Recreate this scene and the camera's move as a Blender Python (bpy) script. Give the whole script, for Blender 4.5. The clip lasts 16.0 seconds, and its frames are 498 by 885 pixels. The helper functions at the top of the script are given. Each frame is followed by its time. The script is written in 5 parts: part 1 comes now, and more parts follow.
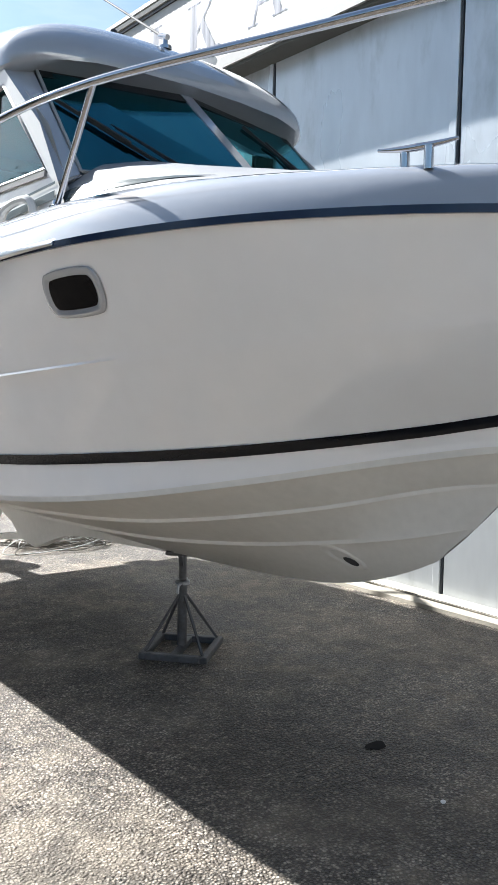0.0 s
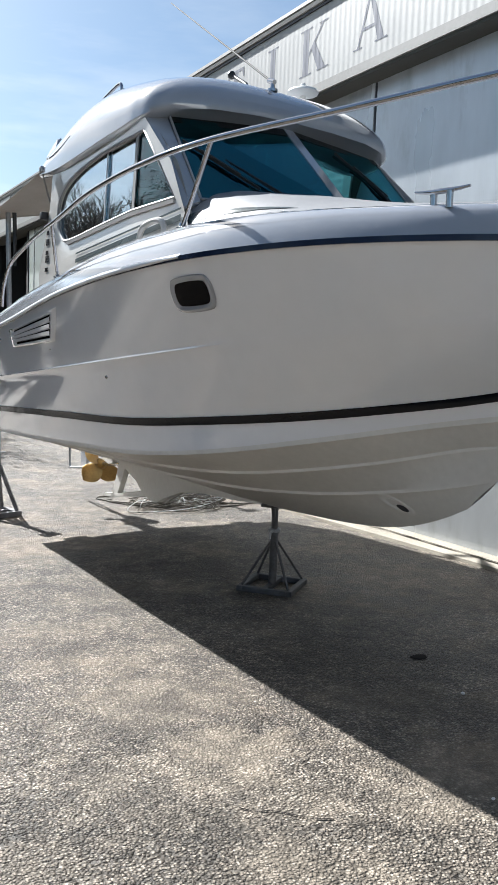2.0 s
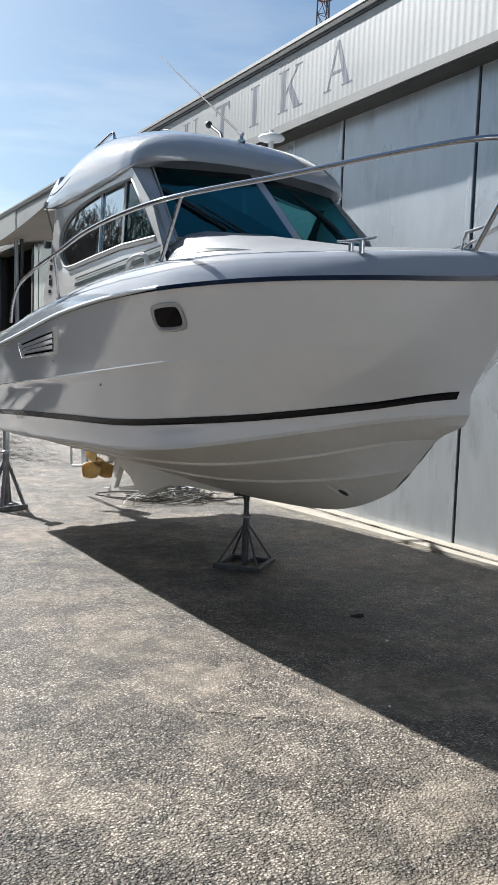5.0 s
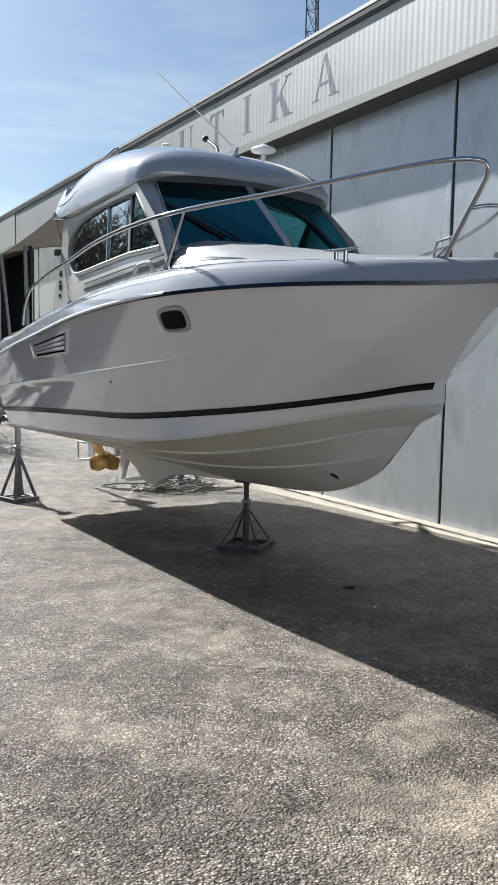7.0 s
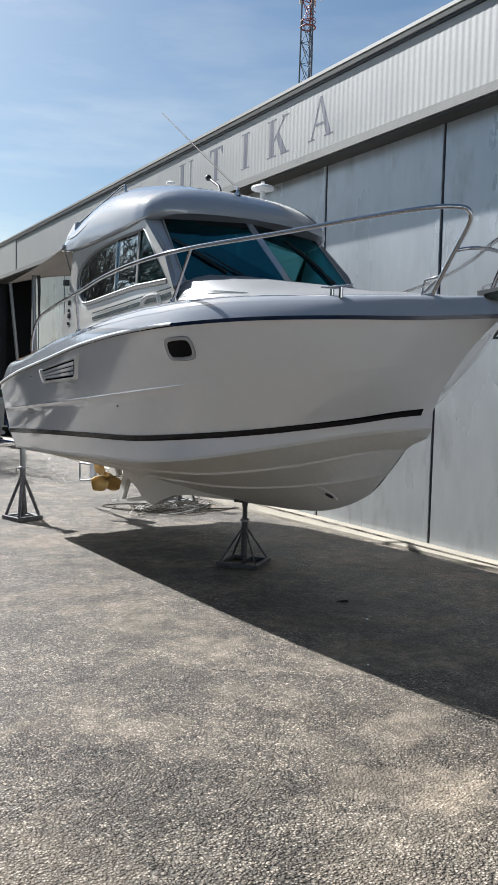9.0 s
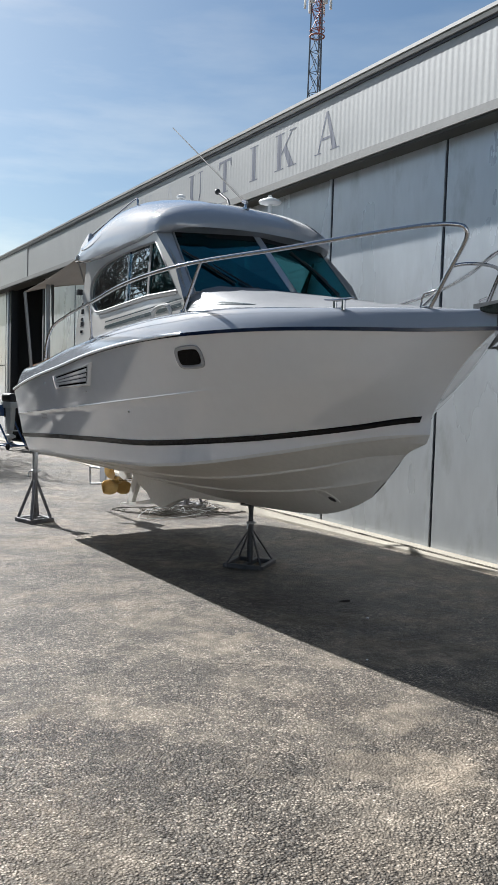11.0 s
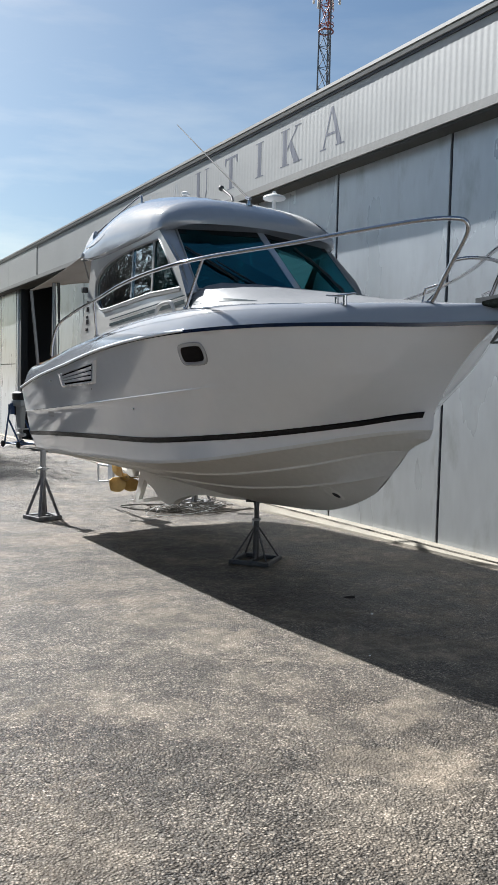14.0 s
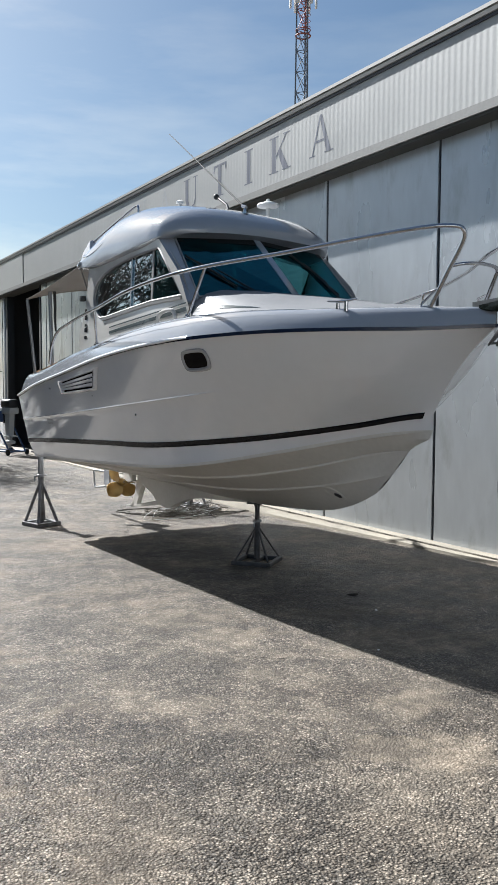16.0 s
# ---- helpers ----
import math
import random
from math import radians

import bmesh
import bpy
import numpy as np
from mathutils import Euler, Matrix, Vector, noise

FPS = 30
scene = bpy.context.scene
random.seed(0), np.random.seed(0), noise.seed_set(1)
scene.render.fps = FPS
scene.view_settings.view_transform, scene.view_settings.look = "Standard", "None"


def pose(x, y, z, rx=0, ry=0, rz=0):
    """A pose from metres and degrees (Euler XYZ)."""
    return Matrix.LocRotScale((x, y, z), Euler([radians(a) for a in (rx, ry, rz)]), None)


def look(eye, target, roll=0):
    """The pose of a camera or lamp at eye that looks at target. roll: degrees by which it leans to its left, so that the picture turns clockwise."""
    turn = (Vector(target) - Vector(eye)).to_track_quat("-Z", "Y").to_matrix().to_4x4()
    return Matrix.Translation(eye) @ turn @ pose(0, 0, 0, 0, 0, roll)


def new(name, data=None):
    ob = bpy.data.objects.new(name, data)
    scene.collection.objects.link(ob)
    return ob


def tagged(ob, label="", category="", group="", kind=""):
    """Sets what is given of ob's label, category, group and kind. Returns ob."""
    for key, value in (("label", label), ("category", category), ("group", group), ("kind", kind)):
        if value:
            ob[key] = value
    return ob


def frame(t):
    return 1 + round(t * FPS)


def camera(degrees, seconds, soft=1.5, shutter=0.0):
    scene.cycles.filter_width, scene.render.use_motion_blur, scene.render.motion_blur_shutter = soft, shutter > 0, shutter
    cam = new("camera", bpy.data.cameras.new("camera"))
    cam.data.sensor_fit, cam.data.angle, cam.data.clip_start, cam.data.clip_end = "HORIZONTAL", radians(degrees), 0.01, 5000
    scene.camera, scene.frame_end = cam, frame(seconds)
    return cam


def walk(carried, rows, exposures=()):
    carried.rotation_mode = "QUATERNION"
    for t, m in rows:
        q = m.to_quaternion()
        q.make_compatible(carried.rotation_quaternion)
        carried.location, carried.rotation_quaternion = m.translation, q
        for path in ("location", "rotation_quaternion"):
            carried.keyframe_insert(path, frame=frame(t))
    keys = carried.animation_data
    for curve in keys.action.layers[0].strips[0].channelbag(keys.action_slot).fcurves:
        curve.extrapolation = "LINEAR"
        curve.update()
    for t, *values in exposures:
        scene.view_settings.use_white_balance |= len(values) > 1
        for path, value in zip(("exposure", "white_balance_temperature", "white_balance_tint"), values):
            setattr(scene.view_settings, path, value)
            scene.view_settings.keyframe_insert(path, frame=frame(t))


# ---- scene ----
cam = camera(34.0, 16.0)
PATH = [
    (0, (-0.013, -0.243, 1.611), (1.228, 1.317, 1.441), 1.0),
    (0.5, (-0.06, -0.502, 1.595), (1.038, 1.161, 1.428), 0.7),
    (1, (-0.264, -0.74, 1.597), (0.778, 0.958, 1.424), 1.6),
    (1.5, (-0.405, -0.955, 1.616), (0.611, 0.757, 1.424), 2.2),
    (2, (-0.453, -1.155, 1.583), (0.556, 0.56, 1.379), 2.1),
    (2.5, (-0.587, -1.322, 1.622), (0.43, 0.387, 1.416), 2.0),
    (3, (-0.754, -1.452, 1.625), (0.275, 0.251, 1.431), 2.0),
    (3.5, (-0.771, -1.599, 1.645), (0.25, 0.111, 1.458), 2.0),
    (4, (-0.69, -1.774, 1.628), (0.319, -0.057, 1.446), 2.1),
    (4.2, (-0.694, -1.834, 1.637), (0.313, -0.115, 1.452), 2.1),
    (6.3, (-0.849, -2.472, 1.621), (0.144, -0.748, 1.417), 1.4),
    (6.5, (-0.882, -2.502, 1.647), (0.114, -0.78, 1.437), 1.2),
    (7, (-1.023, -2.58, 1.645), (-0.016, -0.864, 1.44), 1.0),
    (7.5, (-1.142, -2.653, 1.647), (-0.119, -0.945, 1.457), 1.1),
    (8, (-1.189, -2.711, 1.661), (-0.16, -1.005, 1.489), 1.1),
    (10.3, (-1.374, -3.077, 1.675), (-0.358, -1.36, 1.539), 1.9),
    (10.5, (-1.383, -3.092, 1.682), (-0.368, -1.374, 1.543), 1.8),
    (11, (-1.399, -3.102, 1.682), (-0.388, -1.381, 1.548), 1.7),
    (11.5, (-1.405, -3.093, 1.682), (-0.404, -1.366, 1.55), 1.7),
    (12, (-1.404, -3.078, 1.681), (-0.414, -1.345, 1.547), 1.9),
    (12.5, (-1.406, -3.075, 1.68), (-0.419, -1.341, 1.544), 1.9),
    (13, (-1.402, -3.072, 1.681), (-0.412, -1.34, 1.54), 1.9),
    (13.5, (-1.402, -3.092, 1.678), (-0.411, -1.361, 1.536), 1.6),
    (14, (-1.34, -3.136, 1.679), (-0.355, -1.401, 1.537), 1.3),
    (14.5, (-1.306, -3.195, 1.688), (-0.322, -1.459, 1.547), 0.9),
    (15, (-1.343, -3.205, 1.69), (-0.35, -1.475, 1.55), 0.6),
    (15.5, (-1.449, -3.182, 1.682), (-0.44, -1.46, 1.544), 0.4),
    (16, (-1.559, -3.186, 1.689), (-0.538, -1.472, 1.555), 0.3),
]
EXPOSURES = [(t, e + 0.02, 5830, 9) for t, e in ((0.0, 2.22), (0.5, 2.05), (1.0, 1.89), (1.5, 1.77), (2.5, 1.62), (4.0, 1.53), (6.5, 1.48), (8.0, 1.40), (10.5, 1.32), (16.0, 1.32))]
walk(cam, [(t, look(eye, target, roll)) for t, eye, target, roll in PATH], EXPOSURES)


# ---------------------------------------------------------------- light and sky
SUN = Vector((-0.86, 4.4, 3.65)).normalized()          # towards the sun
sun_data = bpy.data.lights.new("sun", "SUN")
sun_data.energy, sun_data.angle, sun_data.color = 5.0, radians(0.55), (1.0, 0.94, 0.85)
sun_ob = new("sun", sun_data)
sun_ob.matrix_world = look((-10, 40, 40), Vector((-10, 40, 40)) - SUN)

world = bpy.data.worlds.new("sky")
scene.world = world
world.use_nodes = True
wn, wl = world.node_tree.nodes, world.node_tree.links
wn.clear()
w_out = wn.new("ShaderNodeOutputWorld")
w_bg = wn.new("ShaderNodeBackground")
w_sky = wn.new("ShaderNodeTexSky")
w_sky.sky_type = "NISHITA"
w_sky.sun_disc = False
w_sky.sun_elevation = math.asin(SUN.z)
w_sky.sun_rotation = math.atan2(SUN.x, SUN.y)
w_sky.air_density, w_sky.dust_density, w_sky.ozone_density = 1.0, 1.4, 1.2
w_bg.inputs["Strength"].default_value = 0.033
# thin streaks of high cloud
w_co = wn.new("ShaderNodeTexCoord")
w_map = wn.new("ShaderNodeMapping")
w_map.inputs["Scale"].default_value = (1.2, 1.2, 6.0)
w_map.inputs["Rotation"].default_value = (0.06, 0.1, 0.4)
w_noise = wn.new("ShaderNodeTexNoise")
w_noise.inputs["Scale"].default_value = 2.2
w_noise.inputs["Detail"].default_value = 7.0
w_noise.inputs["Roughness"].default_value = 0.55
w_ramp = wn.new("ShaderNodeValToRGB")
w_ramp.color_ramp.elements[0].position, w_ramp.color_ramp.elements[1].position = 0.38, 0.66
w_ramp.color_ramp.elements[1].color = (0.8, 0.8, 0.8, 1)
w_mix = wn.new("ShaderNodeMixRGB")
# thin cloud is lit by the sky round it: brighter near the sun, dimmer away from it
w_cloud = wn.new("ShaderNodeMixRGB")
w_cloud.blend_type = "MULTIPLY"
w_cloud.inputs["Fac"].default_value = 1.0
w_cloud.inputs["Color2"].default_value = (1.75, 1.42, 1.16, 1)
wl.new(w_co.outputs["Generated"], w_map.inputs["Vector"])
wl.new(w_map.outputs["Vector"], w_noise.inputs["Vector"])
wl.new(w_noise.outputs["Fac"], w_ramp.inputs["Fac"])
wl.new(w_ramp.outputs["Color"], w_mix.inputs["Fac"])
w_hue = wn.new("ShaderNodeMixRGB")
w_hue.blend_type = "MULTIPLY"
w_hue.inputs["Fac"].default_value = 1.0
w_hue.inputs["Color2"].default_value = (0.92, 1.02, 1.02, 1)
wl.new(w_sky.outputs["Color"], w_hue.inputs["Color1"])
wl.new(w_hue.outputs["Color"], w_mix.inputs["Color1"])
wl.new(w_hue.outputs["Color"], w_cloud.inputs["Color1"])
wl.new(w_cloud.outputs["Color"], w_mix.inputs["Color2"])
wl.new(w_mix.outputs["Color"], w_bg.inputs["Color"])
wl.new(w_bg.outputs["Background"], w_out.inputs["Surface"])


# ---------------------------------------------------------------- materials
def material(name, color, rough=0.5, metal=0.0, var=0.12, scale=6.0, fine=60.0, bump=0.0, bump_scale=80.0, coat=0.0, tint=None, rough_var=0.08, spec=0.5, stretch=(1, 1, 1)):
    """A principled material whose colour and gloss vary at a coarse and a fine scale."""
    m = bpy.data.materials.new(name)
    m.use_nodes = True
    n, l = m.node_tree.nodes, m.node_tree.links
    b = n["Principled BSDF"]
    b.inputs["Roughness"].default_value = rough
    b.inputs["Metallic"].default_value = metal
    b.inputs["Coat Weight"].default_value = coat
    b.inputs["Coat Roughness"].default_value = 0.04
    b.inputs["Specular IOR Level"].default_value = spec
    co = n.new("ShaderNodeTexCoord")
    mp = n.new("ShaderNodeMapping")
    mp.inputs["Scale"].default_value = stretch
    l.new(co.outputs["Object"], mp.inputs["Vector"])
    a = n.new("ShaderNodeTexNoise")
    a.inputs["Scale"].default_value, a.inputs["Detail"].default_value = scale, 6.0
    f = n.new("ShaderNodeTexNoise")
    f.inputs["Scale"].default_value, f.inputs["Detail"].default_value = fine, 3.0
    for t in (a, f):
        l.new(mp.outputs["Vector"], t.inputs["Vector"])
    mix = n.new("ShaderNodeMath")
    mix.operation = "MULTIPLY_ADD"
    mix.inputs[1].default_value = 0.4
    l.new(f.outputs["Fac"], mix.inputs[0])
    half_a = n.new("ShaderNodeMath")
    half_a.operation = "MULTIPLY"
    half_a.inputs[1].default_value = 0.6
    l.new(a.outputs["Fac"], half_a.inputs[0])
    l.new(half_a.outputs[0], mix.inputs[2])
    ramp = n.new("ShaderNodeValToRGB")
    lo, hi = ramp.color_ramp.elements
    lo.position, hi.position = 0.32, 0.68
    dark = tint if tint else tuple(c * (1 - var) for c in color)
    lo.color, hi.color = (*dark, 1), (*tuple(min(1, c * (1 + var * 0.5)) for c in color), 1)
    l.new(mix.outputs[0], ramp.inputs["Fac"])
    l.new(ramp.outputs["Color"], b.inputs["Base Color"])
    if rough_var:
        rr = n.new("ShaderNodeMapRange")
        rr.inputs["To Min"].default_value, rr.inputs["To Max"].default_value = max(0.02, rough - rough_var), min(1, rough + rough_var)
        l.new(a.outputs["Fac"], rr.inputs["Value"])
        l.new(rr.outputs["Result"], b.inputs["Roughness"])
    if bump:
        bn = n.new("ShaderNodeTexNoise")
        bn.inputs["Scale"].default_value, bn.inputs["Detail"].default_value = bump_scale, 4.0
        l.new(mp.outputs["Vector"], bn.inputs["Vector"])
        bu = n.new("ShaderNodeBump")
        bu.inputs["Strength"].default_value, bu.inputs["Distance"].default_value = bump, 0.01
        l.new(bn.outputs["Fac"], bu.inputs["Height"])
        l.new(bu.outputs["Normal"], b.inputs["Normal"])
    return m


def asphalt_material():
    """Coarse worn asphalt: light stones in a dark binder, pale dusty patches, dark oily ones."""
    m = bpy.data.materials.new("worn_asphalt")
    m.use_nodes = True
    n, l = m.node_tree.nodes, m.node_tree.links
    b = n["Principled BSDF"]
    co = n.new("ShaderNodeTexCoord")

    def tex(kind, scale, detail=None, rough=None, shift=(0, 0, 0)):
        mp = n.new("ShaderNodeMapping")
        mp.inputs["Location"].default_value = shift
        l.new(co.outputs["Object"], mp.inputs["Vector"])
        t = n.new(kind)
        t.inputs["Scale"].default_value = scale
        if detail is not None:
            t.inputs["Detail"].default_value = detail
        if rough is not None:
            t.inputs["Roughness"].default_value = rough
        l.new(mp.outputs["Vector"], t.inputs["Vector"])
        return t

    def ranged(sock, a, bb, c, d):
        r = n.new("ShaderNodeMapRange")
        r.interpolation_type = "SMOOTHSTEP"
        for k, v in zip(("From Min", "From Max", "To Min", "To Max"), (a, bb, c, d)):
            r.inputs[k].default_value = v
        l.new(sock, r.inputs["Value"])
        return r.outputs["Result"]

    def mathn(op, a, bb):
        r = n.new("ShaderNodeMath")
        r.operation = op
        for k, v in enumerate((a, bb)):
            if isinstance(v, (int, float)):
                r.inputs[k].default_value = v
            else:
                l.new(v, r.inputs[k])
        return r.outputs[0]

    def mixc(kind, fac, a, bb):
        r = n.new("ShaderNodeMixRGB")
        r.blend_type = kind
        for k, v in zip(("Fac", "Color1", "Color2"), (fac, a, bb)):
            if isinstance(v, (int, float)):
                r.inputs[k].default_value = v
            elif isinstance(v, tuple):
                r.inputs[k].default_value = (*v, 1)
            else:
                l.new(v, r.inputs[k])
        return r.outputs["Color"]

    st = tex("ShaderNodeTexVoronoi", 84.0)
    st2 = tex("ShaderNodeTexVoronoi", 210.0, shift=(0.3, 0.1, 0.2))
    grain = tex("ShaderNodeTexNoise", 260.0, 4.0, 0.6)
    mid = tex("ShaderNodeTexNoise", 6.0, 6.0, 0.7)
    patch = tex("ShaderNodeTexNoise", 1.25, 9.0, 0.68, (1.7, 0.4, 0))
    stain = tex("ShaderNodeTexNoise", 1.3, 6.0, 0.62, (7.3, 2.1, 0))
    clump = tex("ShaderNodeTexNoise", 34.0, 4.0, 0.7, (0.2, 4.4, 0))
    worn = tex("ShaderNodeTexNoise", 0.35, 5.0, 0.55, (3.1, 8.2, 0))

    def parted(sock):
        r = n.new("ShaderNodeSeparateColor")
        l.new(sock, r.inputs["Color"])
        return r.outputs

    def facet(v):
        """Height over the mean of a stone that lies tilted at random."""
        d = n.new("ShaderNodeVectorMath")
        d.operation = "SUBTRACT"
        l.new(v.inputs["Vector"].links[0].from_socket, d.inputs[0])
        l.new(v.outputs["Position"], d.inputs[1])
        c = n.new("ShaderNodeVectorMath")
        c.operation = "SUBTRACT"
        l.new(v.outputs["Color"], c.inputs[0])
        c.inputs[1].default_value = (0.5, 0.5, 0.5)
        q = n.new("ShaderNodeVectorMath")
        q.operation = "DOT_PRODUCT"
        l.new(d.outputs["Vector"], q.inputs[0])
        l.new(c.outputs["Vector"], q.inputs[1])
        return q.outputs["Value"]

    big, small = parted(st.outputs["Color"]), parted(st2.outputs["Color"])
    ramp = n.new("ShaderNodeValToRGB")
    cr = ramp.color_ramp
    cr.elements[0].position, cr.elements[0].color = 0.0, (0.034, 0.027, 0.021, 1)
    cr.elements[1].position, cr.elements[1].color = 1.0, (0.40, 0.352, 0.288, 1)
    for p_, c_ in ((0.35, (0.105, 0.087, 0.069, 1)), (0.65, (0.225, 0.192, 0.153, 1))):
        e_ = cr.elements.new(p_)
        e_.color = c_
    l.new(mathn("ADD", mathn("MULTIPLY", big["Red"], 0.75), mathn("MULTIPLY", small["Red"], 0.25)), ramp.inputs["Fac"])
    gap = ranged(st.outputs["Distance"], 0.28, 0.68, 1.0, 0.22)
    col = mixc("MULTIPLY", 1.0, ramp.outputs["Color"], gap)
    col = mixc("MULTIPLY", 1.0, col, ranged(clump.outputs["Fac"], 0.36, 0.62, 0.42, 1.5))
    # pale dust settles in the gaps and lies in soft patches
    patch_f = mathn("ADD", mathn("MULTIPLY", patch.outputs["Fac"], 0.8), mathn("MULTIPLY", mid.outputs["Fac"], 0.2))
    dust = ranged(patch_f, 0.44, 0.62, 0.10, 0.50)
    # broad dusty patches and darker worn ones where they lie in the yard
    wob = n.new("ShaderNodeTexNoise")
    wob.inputs["Scale"].default_value, wob.inputs["Detail"].default_value, wob.inputs["Roughness"].default_value = 2.6, 6.0, 0.62
    l.new(co.outputs["Object"], wob.inputs["Vector"])
    off = n.new("ShaderNodeVectorMath")
    off.operation = "MULTIPLY_ADD"
    off.inputs[1].default_value, off.inputs[2].default_value = (0.9, 0.9, 0.0), (-0.45, -0.45, 0.0)
    l.new(wob.outputs["Color"], off.inputs[0])
    bent = n.new("ShaderNodeVectorMath")
    l.new(co.outputs["Object"], bent.inputs[0])
    l.new(off.outputs["Vector"], bent.inputs[1])

    def spots(places):
        total = None
        for cx, cy, rx, ry, turn, power in places:
            mp = n.new("ShaderNodeMapping")
            mp.vector_type = "TEXTURE"
            mp.inputs["Location"].default_value = (cx, cy, 0)
            mp.inputs["Rotation"].default_value = (0, 0, radians(turn))
            mp.inputs["Scale"].default_value = (rx, ry, 5.0)
            l.new(bent.outputs["Vector"], mp.inputs["Vector"])
            ln = n.new("ShaderNodeVectorMath")
            ln.operation = "LENGTH"
            l.new(mp.outputs["Vector"], ln.inputs[0])
            one = ranged(ln.outputs["Value"], 0.55, 1.25, power, 0.0)
            total = one if total is None else mathn("MAXIMUM", total, one)
        return total

    pale = spots(((1.0, -0.42, 0.36, 0.24, -20, 0.85), (1.42, 0.05, 0.34, 0.22, -25, 0.75), (2.2, 0.9, 0.62, 0.34, -25, 0.8), (1.2, 1.62, 0.34, 0.26, -20, 0.7), (0.98, 2.35, 0.34, 0.3, 0, 0.55), (0.92, 0.86, 0.2, 0.15, 0, 0.5), (1.35, 5.9, 1.3, 0.5, -10, 0.5), (0.28, 0.6, 0.24, 0.2, 20, 0.45), (3.9, 3.2, 0.5, 1.5, 15, 0.45)))
    bare = spots(((-0.22, 0.58, 0.5, 0.22, -20, 0.75), (1.0, 4.3, 0.6, 0.28, -10, 0.6), (0.9, 3.2, 0.55, 0.22, -10, 0.55), (2.3, 2.35, 0.8, 0.42, -20, 0.6), (1.15, 0.35, 0.3, 0.16, -30, 0.5), (0.2, -0.9, 0.7, 0.3, -25, 0.4), (3.0, 4.4, 0.7, 0.5, 0, 0.5)))
    dust = mathn("MAXIMUM", dust, mathn("MULTIPLY", pale, 0.86))
    dust = mathn("MULTIPLY", dust, mathn("SUBTRACT", 1.0, bare))
    dust = mathn("MULTIPLY", dust, ranged(grain.outputs["Fac"], 0.3, 0.7, 0.55, 1.15))
    tone = ranged(worn.outputs["Fac"], 0.4, 0.6, 0.0, 1.0)
    soil = mixc("MIX", tone, (0.295, 0.230, 0.160), (0.315, 0.264, 0.20))
    col = mixc("MIX", dust, col, soil)
    mottle = tex("ShaderNodeTexNoise", 6.5, 6.0, 0.62, (2.9, 5.3, 0))
    col = mixc("MULTIPLY", 1.0, col, ranged(mottle.outputs["Fac"], 0.38, 0.62, 0.74, 1.24))
    dark = ranged(stain.outputs["Fac"], 0.36, 0.56, 0.62, 1.0)
    col = mixc("MULTIPLY", 1.0, col, dark)
    col = mixc("MULTIPLY", mathn("MULTIPLY", bare, 0.6), col, (0.56, 0.50, 0.45))
    l.new(col, b.inputs["Base Color"])
    # bare binder is shinier than dust
    l.new(mathn("ADD", ranged(worn.outputs["Fac"], 0.35, 0.65, 0.42, 0.55), mathn("MULTIPLY", dust, 0.35)), b.inputs["Roughness"])
    b.inputs["Specular IOR Level"].default_value = 0.3
    pit = ranged(st.outputs["Distance"], 0.22, 0.7, 0.0, -0.006)
    height = mathn("ADD", mathn("MULTIPLY", facet(st), 0.75), pit)
    height = mathn("ADD", height, mathn("MULTIPLY", facet(st2), 0.7))
    height = mathn("ADD", height, mathn("MULTIPLY", big["Green"], 0.0022))
    height = mathn("MULTIPLY", height, ranged(dust, 0.1, 0.75, 1.0, 0.6))
    height = mathn("ADD", height, mathn("MULTIPLY", grain.outputs["Fac"], 0.0012))
    bu = n.new("ShaderNodeBump")
    bu.inputs["Strength"].default_value, bu.inputs["Distance"].default_value = 1.0, 1.0
    l.new(height, bu.inputs["Height"])
    l.new(bu.outputs["Normal"], b.inputs["Normal"])
    return m


def glass_material(name, color, rough=0.0):
    m = bpy.data.materials.new(name)
    m.use_nodes = True
    b = m.node_tree.nodes["Principled BSDF"]
    b.inputs["Base Color"].default_value = (*color, 1)
    b.inputs["Transmission Weight"].default_value = 1.0
    b.inputs["Roughness"].default_value = rough
    b.inputs["IOR"].default_value = 1.45
    return m


def mirror_glass_material(name, color, share, film=(0.9, 0.95, 1.0, 1)):
    """Sun-control glass: a partly reflecting film on a tinted pane."""
    m = glass_material(name, color)
    n, l = m.node_tree.nodes, m.node_tree.links
    g = n.new("ShaderNodeBsdfGlossy")
    g.inputs["Roughness"].default_value = 0.01
    g.inputs["Color"].default_value = film
    mx = n.new("ShaderNodeMixShader")
    mx.inputs["Fac"].default_value = share
    l.new(n["Principled BSDF"].outputs["BSDF"], mx.inputs[1])
    l.new(g.outputs["BSDF"], mx.inputs[2])
    l.new(mx.outputs["Shader"], n["Material Output"].inputs["Surface"])
    return m


